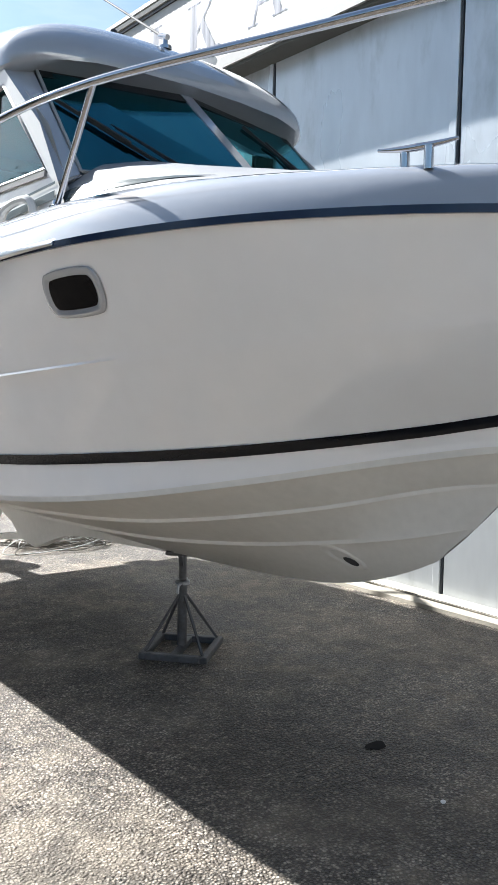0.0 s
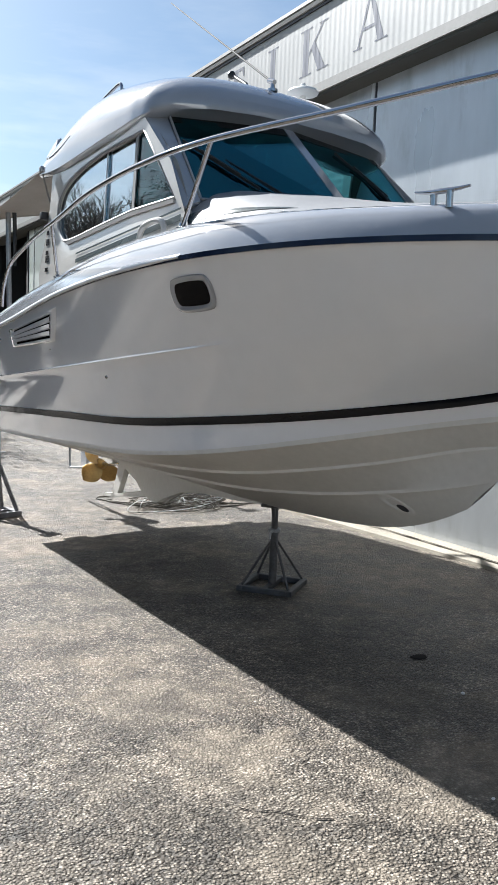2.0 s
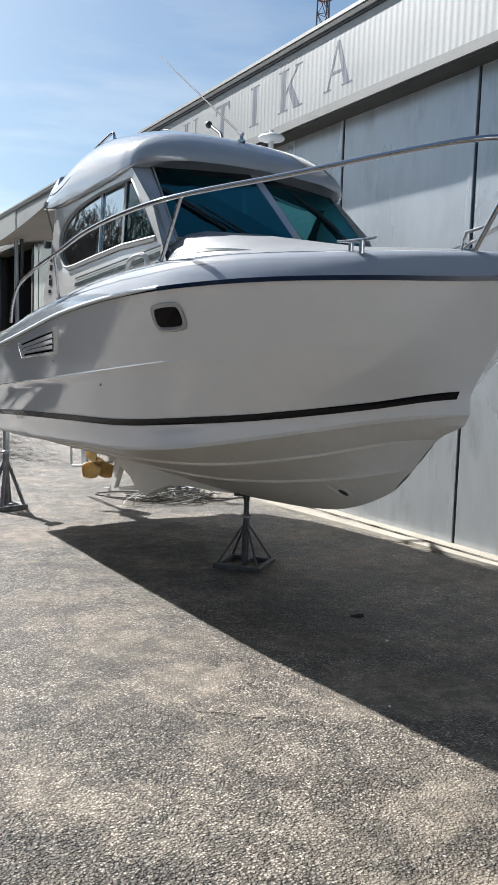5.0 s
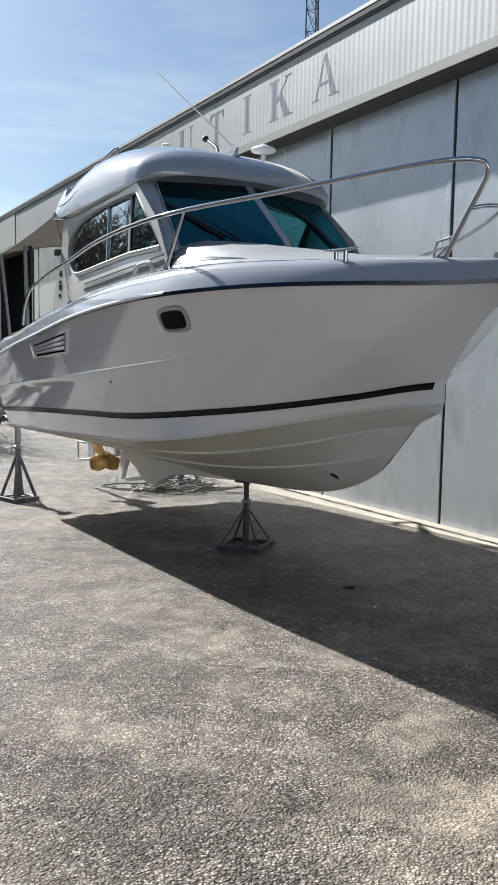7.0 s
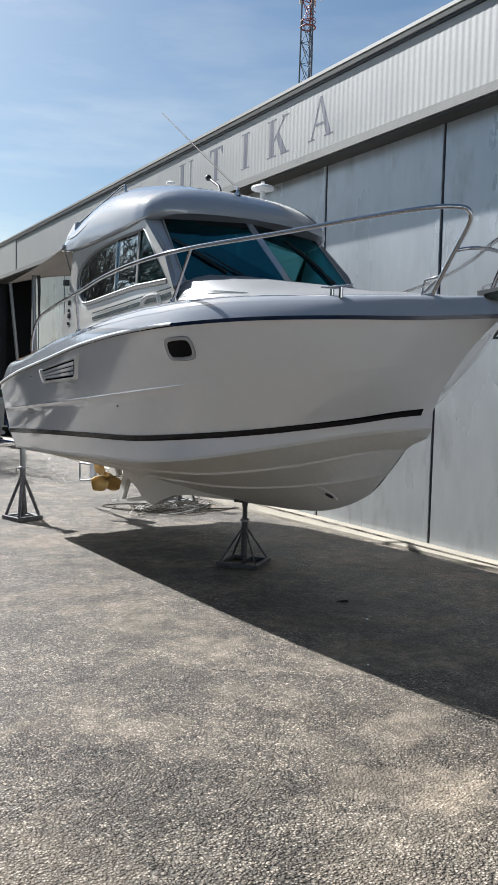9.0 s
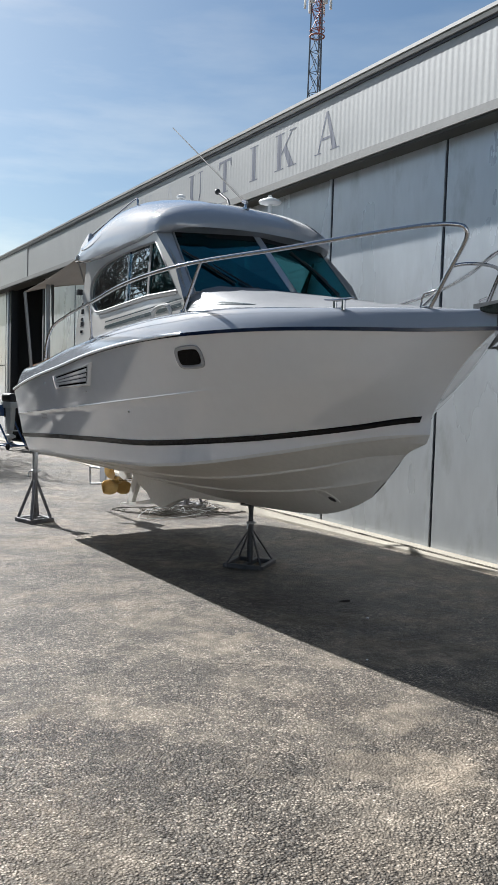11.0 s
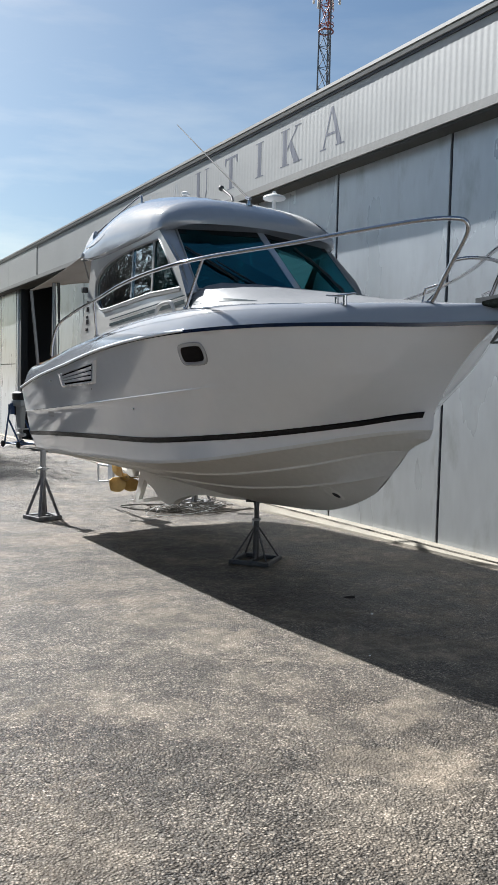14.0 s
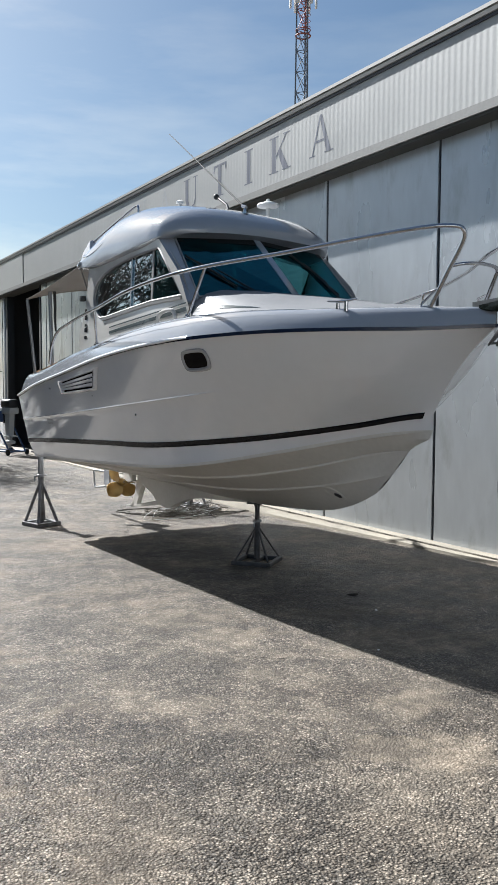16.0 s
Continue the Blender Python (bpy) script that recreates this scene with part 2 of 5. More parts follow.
def panel_material():
    """Coated steel sheet: fine upright ribs, long rain streaks and dull smudges."""
    m = material("grey_sheet_steel", (0.49, 0.515, 0.535), 0.29, 0.35, 0.14, 0.55, 5.0, 0.0, rough_var=0.12, stretch=(1, 1.6, 0.5))
    n, l = m.node_tree.nodes, m.node_tree.links
    co = n.new("ShaderNodeTexCoord")
    # dirty smudges and run marks
    sm = n.new("ShaderNodeTexNoise")
    sm.inputs["Scale"].default_value, sm.inputs["Detail"].default_value, sm.inputs["Roughness"].default_value = 1.1, 6.0, 0.62
    mp2 = n.new("ShaderNodeMapping")
    mp2.inputs["Scale"].default_value, mp2.inputs["Location"].default_value = (1, 1.9, 0.75), (0, 3.3, 1.7)
    l.new(co.outputs["Object"], mp2.inputs["Vector"])
    l.new(mp2.outputs["Vector"], sm.inputs["Vector"])
    sr = n.new("ShaderNodeMapRange")
    sr.inputs["From Min"].default_value, sr.inputs["From Max"].default_value = 0.54, 0.74
    sr.inputs["To Min"].default_value, sr.inputs["To Max"].default_value = 0.0, 0.62
    l.new(sm.outputs["Fac"], sr.inputs["Value"])
    base = n["Principled BSDF"].inputs["Base Color"]
    mx = n.new("ShaderNodeMixRGB")
    mx.inputs["Color2"].default_value = (0.20, 0.195, 0.18, 1)
    l.new(base.links[0].from_socket, mx.inputs["Color1"])
    l.new(sr.outputs["Result"], mx.inputs["Fac"])
    l.new(mx.outputs["Color"], base)
    wv = n.new("ShaderNodeTexWave")
    wv.bands_direction = "Y"
    wv.inputs["Scale"].default_value = 14.0
    wv.inputs["Distortion"].default_value = 0.0
    l.new(co.outputs["Object"], wv.inputs["Vector"])
    bu = n.new("ShaderNodeBump")
    bu.inputs["Strength"].default_value, bu.inputs["Distance"].default_value = 0.05, 0.003
    l.new(wv.outputs["Fac"], bu.inputs["Height"])
    l.new(bu.outputs["Normal"], n["Principled BSDF"].inputs["Normal"])
    return m


ASPHALT = asphalt_material()
CONCRETE = material("pale_concrete", (0.29, 0.262, 0.21), 0.85, 0, 0.28, 2.5, 45, 0.5, 60)
GEL = material("white_gelcoat", (0.72, 0.725, 0.74), 0.05, 0, 0.04, 0.9, 9.0, 0.10, 1.7, coat=1.0, rough_var=0.02)
# same white as the hull, base colour darkened to hold down sunlight on top
DECKGEL = material("sun_dimmed_white_gelcoat", (0.275, 0.29, 0.32), 0.06, 0, 0.04, 1.1, 12.0, 0, coat=1.0, rough_var=0.03, spec=0.8)
CABINGEL = material("cream_cabin_gelcoat", (0.50, 0.485, 0.455), 0.10, 0, 0.05, 1.1, 14.0, 0, coat=0.5, rough_var=0.03)
# non-slip grey lowered further, since direct sun falls on it
NONSKID = material("sun_dimmed_nonslip_deck", (0.155, 0.16, 0.17), 0.6, 0, 0.08, 2.0, 60.0, 0.15, 300, spec=0.3)
BOTTOM = material("beige_bottom_paint", (0.60, 0.585, 0.55), 0.36, 0, 0.10, 1.6, 24.0, 0.06, 40)
STRIPE = material("black_stripe_film", (0.006, 0.007, 0.010), 0.2, 0, 0.2, 3.0, 30.0, spec=0.2)
NAVY = material("navy_rub_rail", (0.008, 0.016, 0.045), 0.14, 0, 0.2, 3.0, 30.0, spec=0.45, rough_var=0.03)
CHROME = material("polished_stainless", (0.48, 0.48, 0.50), 0.07, 1.0, 0.06, 4.0, 60.0, rough_var=0.05)
GALV = material("dull_galvanised_steel", (0.33, 0.34, 0.35), 0.45, 0.9, 0.25, 5.0, 60.0, 0.1)
STANDPAINT = material("worn_grey_stand_paint", (0.16, 0.162, 0.17), 0.55, 0.0, 0.4, 9.0, 60.0, 0.25, tint=(0.06, 0.052, 0.048))
JACKPAINT = material("dark_grey_jack_paint", (0.07, 0.072, 0.078), 0.55, 0.0, 0.4, 9.0, 60.0, 0.25, tint=(0.04, 0.035, 0.032))
BRONZE = material("bronze_propeller", (0.33, 0.215, 0.075), 0.42, 0.75, 0.25, 8.0, 50.0)
BLACK = material("black_plastic", (0.012, 0.012, 0.013), 0.45, 0, 0.2, 5.0, 50.0)
CREAM = material("cream_cabin_lining", (0.55, 0.53, 0.48), 0.6, 0, 0.1, 3.0, 30.0)
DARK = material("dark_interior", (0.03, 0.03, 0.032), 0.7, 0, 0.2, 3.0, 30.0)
GREYGRAPHIC = material("grey_green_graphic_film", (0.06, 0.075, 0.078), 0.25, 0, 0.15, 3.0, 30.0)
CANVAS = material("beige_canvas", (0.30, 0.265, 0.225), 0.9, 0, 0.18, 4.0, 90.0, 0.3, 260)
ALU = material("brushed_aluminium", (0.42, 0.43, 0.45), 0.42, 0.8, 0.10, 3.0, 40.0)
FRAMEGREY = material("grey_window_frame", (0.25, 0.245, 0.235), 0.5, 0.0, 0.08, 3.0, 40.0)
PANEL = panel_material()
FASCIA = material("pale_corrugated_steel", (0.36, 0.36, 0.35), 0.5, 0.1, 0.10, 1.4, 20.0, rough_var=0.1)
TRIM = material("grey_flashing", (0.24, 0.235, 0.22), 0.55, 0.0, 0.14, 1.6, 20.0)
# soffit brown is set darker than its paint to carry the overhang's shade
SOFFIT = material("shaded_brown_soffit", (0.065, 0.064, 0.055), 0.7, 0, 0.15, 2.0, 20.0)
LETTER = material("faded_blue_sign_paint", (0.065, 0.078, 0.12), 0.6, 0, 0.2, 5.0, 40.0)
MASTRED = material("faded_red_mast_paint", (0.32, 0.10, 0.08), 0.6, 0.0, 0.2, 4.0, 30.0)
MASTGREY = material("grey_mast_steel", (0.16, 0.17, 0.19), 0.75, 0.0, 0.2, 4.0, 30.0)
ANTWHITE = material("white_antenna_plastic", (0.70, 0.70, 0.68), 0.5, 0, 0.06, 4.0, 30.0)
BLUEPAINT = material("blue_trolley_paint", (0.03, 0.07, 0.17), 0.4, 0, 0.2, 6.0, 40.0)
MOTORGREY = material("light_grey_motor_paint", (0.42, 0.43, 0.42), 0.35, 0, 0.12, 6.0, 40.0)
SEAL = material("grey_rubber_seal", (0.05, 0.055, 0.065), 0.7, 0, 0.2, 8.0, 60.0)
RUBBER = material("black_rubber", (0.02, 0.02, 0.02), 0.8, 0, 0.2, 8.0, 60.0)
TEAK = material("oiled_teak", (0.30, 0.15, 0.06), 0.5, 0, 0.3, 8.0, 60.0, 0.1, stretch=(4, 0.6, 4))
ROPE = material("grey_cable_sheath", (0.10, 0.09, 0.075), 0.8, 0, 0.4, 3.0, 40.0)
BARK = material("grey_brown_bark", (0.13, 0.10, 0.08), 0.9, 0, 0.35, 3.0, 40.0, 0.4)
HOLE = material("black_oil_stain", (0.024, 0.022, 0.021), 0.9, 0, 0.3, 9.0, 70.0, spec=0.05)
SHADEBAND = material("black_windscreen_band", (0.006, 0.007, 0.008), 0.25, 0, 0.1, 3.0, 30.0)
WINDGLASS = mirror_glass_material("teal_windscreen_glass", (0.012, 0.11, 0.135), 0.13, (0.06, 0.31, 0.37, 1))
QUARTERGLASS = glass_material("teal_quarter_glass", (0.12, 0.42, 0.46))
VOID = material("unlit_void_black", (0.004, 0.004, 0.004), 0.95, 0, 0.1, 3.0, 30.0, spec=0.0)
RAILGLINT = material("white_rail_glint", (0.78, 0.79, 0.80), 0.2, 0.0, 0.05, 4.0, 60.0)
ANCHORSTEEL = material("weathered_anchor_steel", (0.10, 0.105, 0.11), 0.5, 0.5, 0.3, 9.0, 60.0)
FADED = material("worn_off_sign_paint", (0.36, 0.37, 0.385), 0.6, 0, 0.2, 5.0, 40.0)
SIDEGLASS = mirror_glass_material("grey_side_glass", (0.35, 0.50, 0.52), 0.42)
PORTGLASS = glass_material("smoked_portlight_glass", (0.05, 0.06, 0.06))


# ---------------------------------------------------------------- mesh helpers
def obj(name, bm, mats, parent=None, label="", smooth=None):
    """Links a bmesh as one mesh object; smooth: the angle in degrees up to which edges are shaded round."""
    bmesh.ops.recalc_face_normals(bm, faces=bm.faces[:])
    me = bpy.data.meshes.new(name)
    bm.to_mesh(me)
    bm.free()
    for m in (mats if isinstance(mats, (list, tuple)) else [mats]):
        me.materials.append(m)
    if smooth is not None:
        me.polygons.foreach_set("use_smooth", [True] * len(me.polygons))
        me.set_sharp_from_angle(angle=radians(smooth))
    ob = new(name, me)
    if parent:
        ob.parent = parent
    return tagged(ob, label) if label else ob


def part(name, bm, mats, parent, label="", smooth=35):
    return obj(name, bm, mats, parent, label, smooth)


def thing(name, m, label, category, group=""):
    """An empty at a thing's base, which parents its parts."""
    e = new(name)
    e.empty_display_size = 0.1
    e.matrix_world = m
    return tagged(e, label, category, group)


def box(bm, x0, x1, y0, y1, z0, z1, bevel=0.0):
    r = bmesh.ops.create_cube(bm, size=1.0)
    vs = r["verts"]
    for v in vs:
        v.co = Vector((x0 + (v.co.x + 0.5) * (x1 - x0), y0 + (v.co.y + 0.5) * (y1 - y0), z0 + (v.co.z + 0.5) * (z1 - z0)))
    if bevel:
        es = list({e for v in vs for e in v.link_edges})
        bmesh.ops.bevel(bm, geom=es, offset=bevel, segments=2, affect="EDGES", profile=0.5)
    return bm


def beam(bm, a, b, w, h=None, up=(0, 0, 1)):
    """A square bar from a to b."""
    a, b = Vector(a), Vector(b)
    h = h or w
    d = (b - a).normalized()
    s = d.cross(Vector(up))
    if s.length < 1e-4:
        s = d.cross(Vector((1, 0, 0)))
    s.normalize()
    t = s.cross(d).normalized()
    c = [[p + s * i * w / 2 + t * j * h / 2 for i, j in ((-1, -1), (1, -1), (1, 1), (-1, 1))] for p in (a, b)]
    v = [[bm.verts.new(q) for q in r] for r in c]
    for k in range(4):
        bm.faces.new((v[0][k], v[0][(k + 1) % 4], v[1][(k + 1) % 4], v[1][k]))
    bm.faces.new(v[0][::-1])
    bm.faces.new(v[1])
    return bm


def spline(pts, steps=8):
    """Catmull-Rom through the points."""
    p = [Vector(q) for q in pts]
    p = [p[0] * 2 - p[1]] + p + [p[-1] * 2 - p[-2]]
    out = []
    for i in range(1, len(p) - 2):
        for k in range(steps):
            t = k / steps
            a, b, c, d = p[i - 1], p[i], p[i + 1], p[i + 2]
            out.append(0.5 * ((2 * b) + (c - a) * t + (2 * a - 5 * b + 4 * c - d) * t * t + (3 * b - a - 3 * c + d) * t ** 3))
    out.append(p[-2])
    return out


def tube(bm, pts, r, n=8, r_end=None, closed=False):
    """A round tube along the points."""
    pts = [Vector(q) for q in pts]
    ring, rows, ref = [], [], None
    for i, q in enumerate(pts):
        if closed:
            d = pts[(i + 1) % len(pts)] - pts[i - 1]
        else:
            d = pts[min(i + 1, len(pts) - 1)] - pts[max(i - 1, 0)]
        d.normalize()
        if ref is None:
            ref = d.cross(Vector((0, 0, 1)))
            if ref.length < 0.05:
                ref = d.cross(Vector((1, 0, 0)))
        ref = (ref - d * ref.dot(d)).normalized()
        w = d.cross(ref)
        rr = r if r_end is None else r + (r_end - r) * i / (len(pts) - 1)
        rows.append([bm.verts.new(q + (ref * math.cos(2 * math.pi * k / n) + w * math.sin(2 * math.pi * k / n)) * rr) for k in range(n)])
    for i in range(len(rows) - (0 if closed else 1)):
        a, b = rows[i], rows[(i + 1) % len(rows)]
        for k in range(n):
            bm.faces.new((a[k], a[(k + 1) % n], b[(k + 1) % n], b[k]))
    if not closed:
        bm.faces.new(rows[0][::-1])
        bm.faces.new(rows[-1])
    return bm


def lathe(bm, profile, m=Matrix.Identity(4), n=24):
    """A body turned about z from (radius, height) pairs, placed by m."""
    rows = []
    for r, z in profile:
        rows.append([bm.verts.new(m @ Vector((r * math.cos(2 * math.pi * k / n), r * math.sin(2 * math.pi * k / n), z))) for k in range(n)])
    for a, b in zip(rows, rows[1:]):
        for k in range(n):
            bm.faces.new((a[k], a[(k + 1) % n], b[(k + 1) % n], b[k]))
    bm.faces.new(rows[0][::-1])
    bm.faces.new(rows[-1])
    return bm


def loft(bm, rows, closed=False, mat=None):
    """Quads between rows of points; mat(i, k) gives a face's material."""
    vs = [[bm.verts.new(q) for q in r] for r in rows]
    for i in range(len(vs) - 1):
        n = len(vs[i])
        for k in range(n if closed else n - 1):
            f = bm.faces.new((vs[i][k], vs[i][(k + 1) % n], vs[i + 1][(k + 1) % n], vs[i + 1][k]))
            if mat:
                f.material_index = mat(i, k)
    return vs


def slab(bm, outline, depth):
    """A flat polygon (3D points) thickened by the vector depth."""
    d = Vector(depth)
    a = [bm.verts.new(q) for q in outline]
    b = [bm.verts.new(Vector(q) + d) for q in outline]
    n = len(a)
    bm.faces.new(a)
    bm.faces.new(b[::-1])
    for k in range(n):
        bm.faces.new((a[k], b[k], b[(k + 1) % n], a[(k + 1) % n]))
    return bm


def B():
    return bmesh.new()


def line(us, vals, u):
    """A smooth curve through (us, vals) at u."""
    us, vals = np.asarray(us, float), np.asarray(vals, float)
    g = np.gradient(vals, us)
    i = int(np.clip(np.searchsorted(us, u) - 1, 0, len(us) - 2))
    h = us[i + 1] - us[i]
    s = min(1.0, max(0.0, (u - us[i]) / h))
    return float((2 * s ** 3 - 3 * s ** 2 + 1) * vals[i] + (s ** 3 - 2 * s ** 2 + s) * h * g[i] + (-2 * s ** 3 + 3 * s ** 2) * vals[i + 1] + (s ** 3 - s ** 2) * h * g[i + 1])


# ---------------------------------------------------------------- ground
def ground_z(y):
    """The yard falls gently away from the camera, then lies level."""
    return 0.01 - 0.022 * min(7.0, max(-12.0, y))


bm = B()
xs = [-900, -120, -30, -12, -4, 0, 2, 4, 4.9, 12, 40, 120, 900]
ys = [-900, -120, -30, -12, -8, -4, -1, 1, 3, 5, 6.2, 7, 8.5, 12, 20, 40, 120, 900]
loft(bm, [[(x, y, ground_z(y)) for x in xs] for y in ys])
ground = tagged(obj("ground", bm, ASPHALT, smooth=60), "worn grey asphalt yard with dusty patches", "ground", kind="structure")

# oil-black hole in the asphalt
bm = B()
rows = []
for r in (1.0, 0.55, 0.0001):
    rows.append([(2.63 + 0.05 * r * math.cos(a) * (1 + 0.2 * math.sin(3 * a)), 2.13 + 0.042 * r * math.sin(a) * (1 + 0.15 * math.cos(2 * a)), ground_z(2.13) + 0.004) for a in [2 * math.pi * k / 20 for k in range(20)]])
loft(bm, rows, closed=True)
tagged(obj("oil_stain", bm, HOLE), "small black oily hole in the asphalt", "stain", kind="structure")

# a crack with loose edges
bm = B()
crack = [(0.96, 1.22), (1.0, 1.17), (1.05, 1.15), (1.10, 1.1), (1.15, 1.04), (1.22, 1.0)]
rows = [[(x + s * 0.0016 * (1 + math.sin(60 * x)), y + s * 0.002 * (1 + math.sin(75 * x)), ground_z(y) + 0.004) for s in (-1, 1)] for x, y in [(q.x, q.y) for q in spline([(x, y, 0) for x, y in crack], 3)]]
loft(bm, rows)
tagged(obj("asphalt_crack", bm, HOLE), "thin dark crack in the asphalt", "crack", kind="structure")

# unseen plain wall behind the camera, added to bounce sunlight onto the bow
bm = B()
box(bm, -34.0, 4.4, -18.4, -18.0, -0.3, 5.6, 0.02)
tagged(obj("bounce_wall", bm, material("grey_render", (0.50, 0.50, 0.49), 0.85, 0, 0.14, 0.8, 30.0, 0.2, 60), smooth=30), "unseen plain grey wall added to bounce sunlight onto the bow", "wall", kind="structure")

# concrete strip along the foot of the hangar
def apron_z(y):
    return 0.018 - 0.0065 * min(22.0, max(-12.0, y))


bm = B()
ys2 = [-14 + 1.0 * k for k in range(0, 60)]
loft(bm, [[(4.585 + 0.008 * math.sin(y * 2.3), y, ground_z(y) - 0.03), (4.597 + 0.010 * math.sin(y * 1.7), y, min(apron_z(y), ground_z(y) + 0.03)), (4.66, y, apron_z(y) - 0.012), (4.665, y, apron_z(y)), (4.98, y, apron_z(y) + 0.004)] for y in ys2])
tagged(obj("pavement", bm, CONCRETE, smooth=30), "pale cracked concrete strip along the hangar", "kerb", kind="structure")
bm = B()
loft(bm, [[(4.655 + 0.012 * noise.noise((y * 3, 0, 0)), y, apron_z(y) + 0.0025), (4.661 + 0.012 * noise.noise((y * 5, 3, 0)), y, apron_z(y) + 0.0045)] for y in [-8 + 0.12 * k for k in range(200)]])
tagged(obj("kerb_joint", bm, HOLE), "dirty open joint in the concrete strip", "joint", kind="structure")


# ---------------------------------------------------------------- hangar
WALL = 4.82                     # face of the sliding doors
hangar = thing("hangar_building", pose(WALL, 0, 0), "long grey sheet-steel hangar with sliding doors and a corrugated fascia", "building")
STEP = 2.05
DOOR_TOP = 4.395


def door_leaf(y0, y1, first=False):
    """One sliding leaf: sheet, seam rail, light edge profile and a dark gap at its near edge."""
    bm = B()
    box(bm, 0.0, 0.05, y0 + 0.113, y1, -0.12, 2.14)
    leaf = part("door_panel", bm, PANEL, hangar, smooth=30)
    bm = B()
    box(bm, 0.004, 0.05, y0 + 0.113, y1, 2.165, DOOR_TOP)
    part("upper_sheet", bm, PANEL, leaf, smooth=30)
    bm = B()
    box(bm, 0.02, 0.045, y0 + 0.113, y1, 2.139, 2.166)
    part("seam", bm, DARK, leaf, smooth=30)
    bm = B()
    box(bm, -0.005, 0.05, y0 + 0.045, y0 + 0.11, -0.12, DOOR_TOP, 0.004)
    part("edge_profile", bm, PANEL, leaf, "pale steel edge profile", smooth=None)
    bm = B()
    box(bm, 0.004, 0.05, y0 + 0.028, y0 + 0.043, -0.12, DOOR_TOP)
    part("rubber_seal", bm, SEAL, leaf, "black rubber seal")
    return leaf


k0 = -7
for k in range(k0, 7):
    y0 = 3.51 - 0.03 + STEP * k
    door_leaf(y0, y0 + STEP + 0.01)
door_leaf(17.83, 18.30)
for k in range(0, 6):
    door_leaf(22.35 + STEP * k, 22.35 + STEP * (k + 1))
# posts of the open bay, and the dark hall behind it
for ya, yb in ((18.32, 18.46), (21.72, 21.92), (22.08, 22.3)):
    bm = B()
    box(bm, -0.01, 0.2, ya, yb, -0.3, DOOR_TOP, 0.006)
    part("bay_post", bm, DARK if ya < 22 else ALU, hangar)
bm = B()
box(bm, 0.9, 13.0, 17.9, 22.4, -0.19, -0.17)
part("hall_floor", bm, CONCRETE, hangar)
# hall walls and ceiling are coloured near-black to give the unlit room's shade
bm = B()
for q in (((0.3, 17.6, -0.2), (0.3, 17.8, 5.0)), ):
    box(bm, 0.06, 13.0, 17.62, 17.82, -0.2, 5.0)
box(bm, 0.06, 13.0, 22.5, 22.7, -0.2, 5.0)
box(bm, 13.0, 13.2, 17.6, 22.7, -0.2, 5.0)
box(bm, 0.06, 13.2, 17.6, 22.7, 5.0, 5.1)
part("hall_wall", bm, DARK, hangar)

# soffit, lip, corrugated fascia, gutter, roof
Y0, Y1 = -11.0, 34.6
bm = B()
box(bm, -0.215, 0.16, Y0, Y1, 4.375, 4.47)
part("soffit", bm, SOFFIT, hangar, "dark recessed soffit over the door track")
bm = B()
box(bm, -0.24, -0.216, Y0, Y1, 4.405, 4.50)
part("fascia_lip", bm, TRIM, hangar, "plain grey flashing along the foot of the fascia", smooth=None)
PERIOD = 0.086
FRONT = -0.207


def rib_x(y):
    """The corrugated face of the fascia at y."""
    s = (y - Y0) % PERIOD / PERIOD
    if s < 0.35:
        return FRONT
    if s < 0.5:
        return FRONT + 0.0009 * (s - 0.35) / 0.15
    if s < 0.85:
        return FRONT + 0.0009
    return FRONT + 0.0009 * (1 - (s - 0.85) / 0.15)


RIBS = [Y0 + PERIOD * (k + s) for k in range(int((19.2 - Y0) / PERIOD)) for s in (0.0, 0.35, 0.5, 0.85)]
bm = B()
loft(bm, [[(rib_x(y + 1e-6), y, z) for z in (4.502, 5.30)] for y in RIBS])
part("corrugated_fascia", bm, FASCIA, hangar, "pale corrugated steel fascia", smooth=20)
bm = B()
for ya in (19.23, 22.5, 25.8, 29.1, 32.4):
    box(bm, FRONT - 0.012, FRONT + 0.02, ya, ya + 3.25, 4.502, 5.30, 0.004)
part("flat_fascia", bm, FASCIA, hangar, "flat grey fascia sheets", smooth=None)
bm = B()
box(bm, -0.185, 0.4, Y0, Y1, 4.475, 5.28)
part("fascia_backing", bm, DARK, hangar)
# solid black bar that draws the shade line beneath the gutter
bm = B()
box(bm, -0.222, -0.10, Y0, Y1, 5.285, 5.317)
part("gutter_shadow_gap", bm, BLACK, hangar, "black strip for the shade line under the gutter")
bm = B()
g_prof = [(-0.220, 5.318), (-0.236, 5.322), (-0.242, 5.362), (-0.214, 5.366), (-0.214, 5.385), (-0.236, 5.389), (-0.234, 5.428), (-0.22, 5.436), (-0.05, 5.44), (-0.05, 5.318)]
loft(bm, [[(x, y, z) for x, z in g_prof] for y in (Y0, Y0 + 15, Y0 + 30, Y1)], closed=True)
part("gutter", bm, TRIM, hangar, "pressed grey steel gutter")
bm = B()
slab(bm, [(-0.04, Y0, 5.44), (18.0, Y0, 5.9), (18.0, Y1, 5.9), (-0.04, Y1, 5.44)], (0, 0, -0.12))
part("roof", bm, TRIM, hangar)
bm = B()
box(bm, 0.06, 18.0, Y0 - 0.1, Y0 + 0.1, -0.2, 5.3)
box(bm, 0.06, 18.0, Y1 - 0.1, Y1 + 0.1, -0.3, 5.3)
box(bm, 17.8, 18.0, Y0, Y1, -0.3, 5.9)
part("back_wall", bm, PANEL, hangar)

# the painted word, letter by letter, following the ribs; thick and thin strokes with serifs
LZ0, LH = 4.655, 0.485


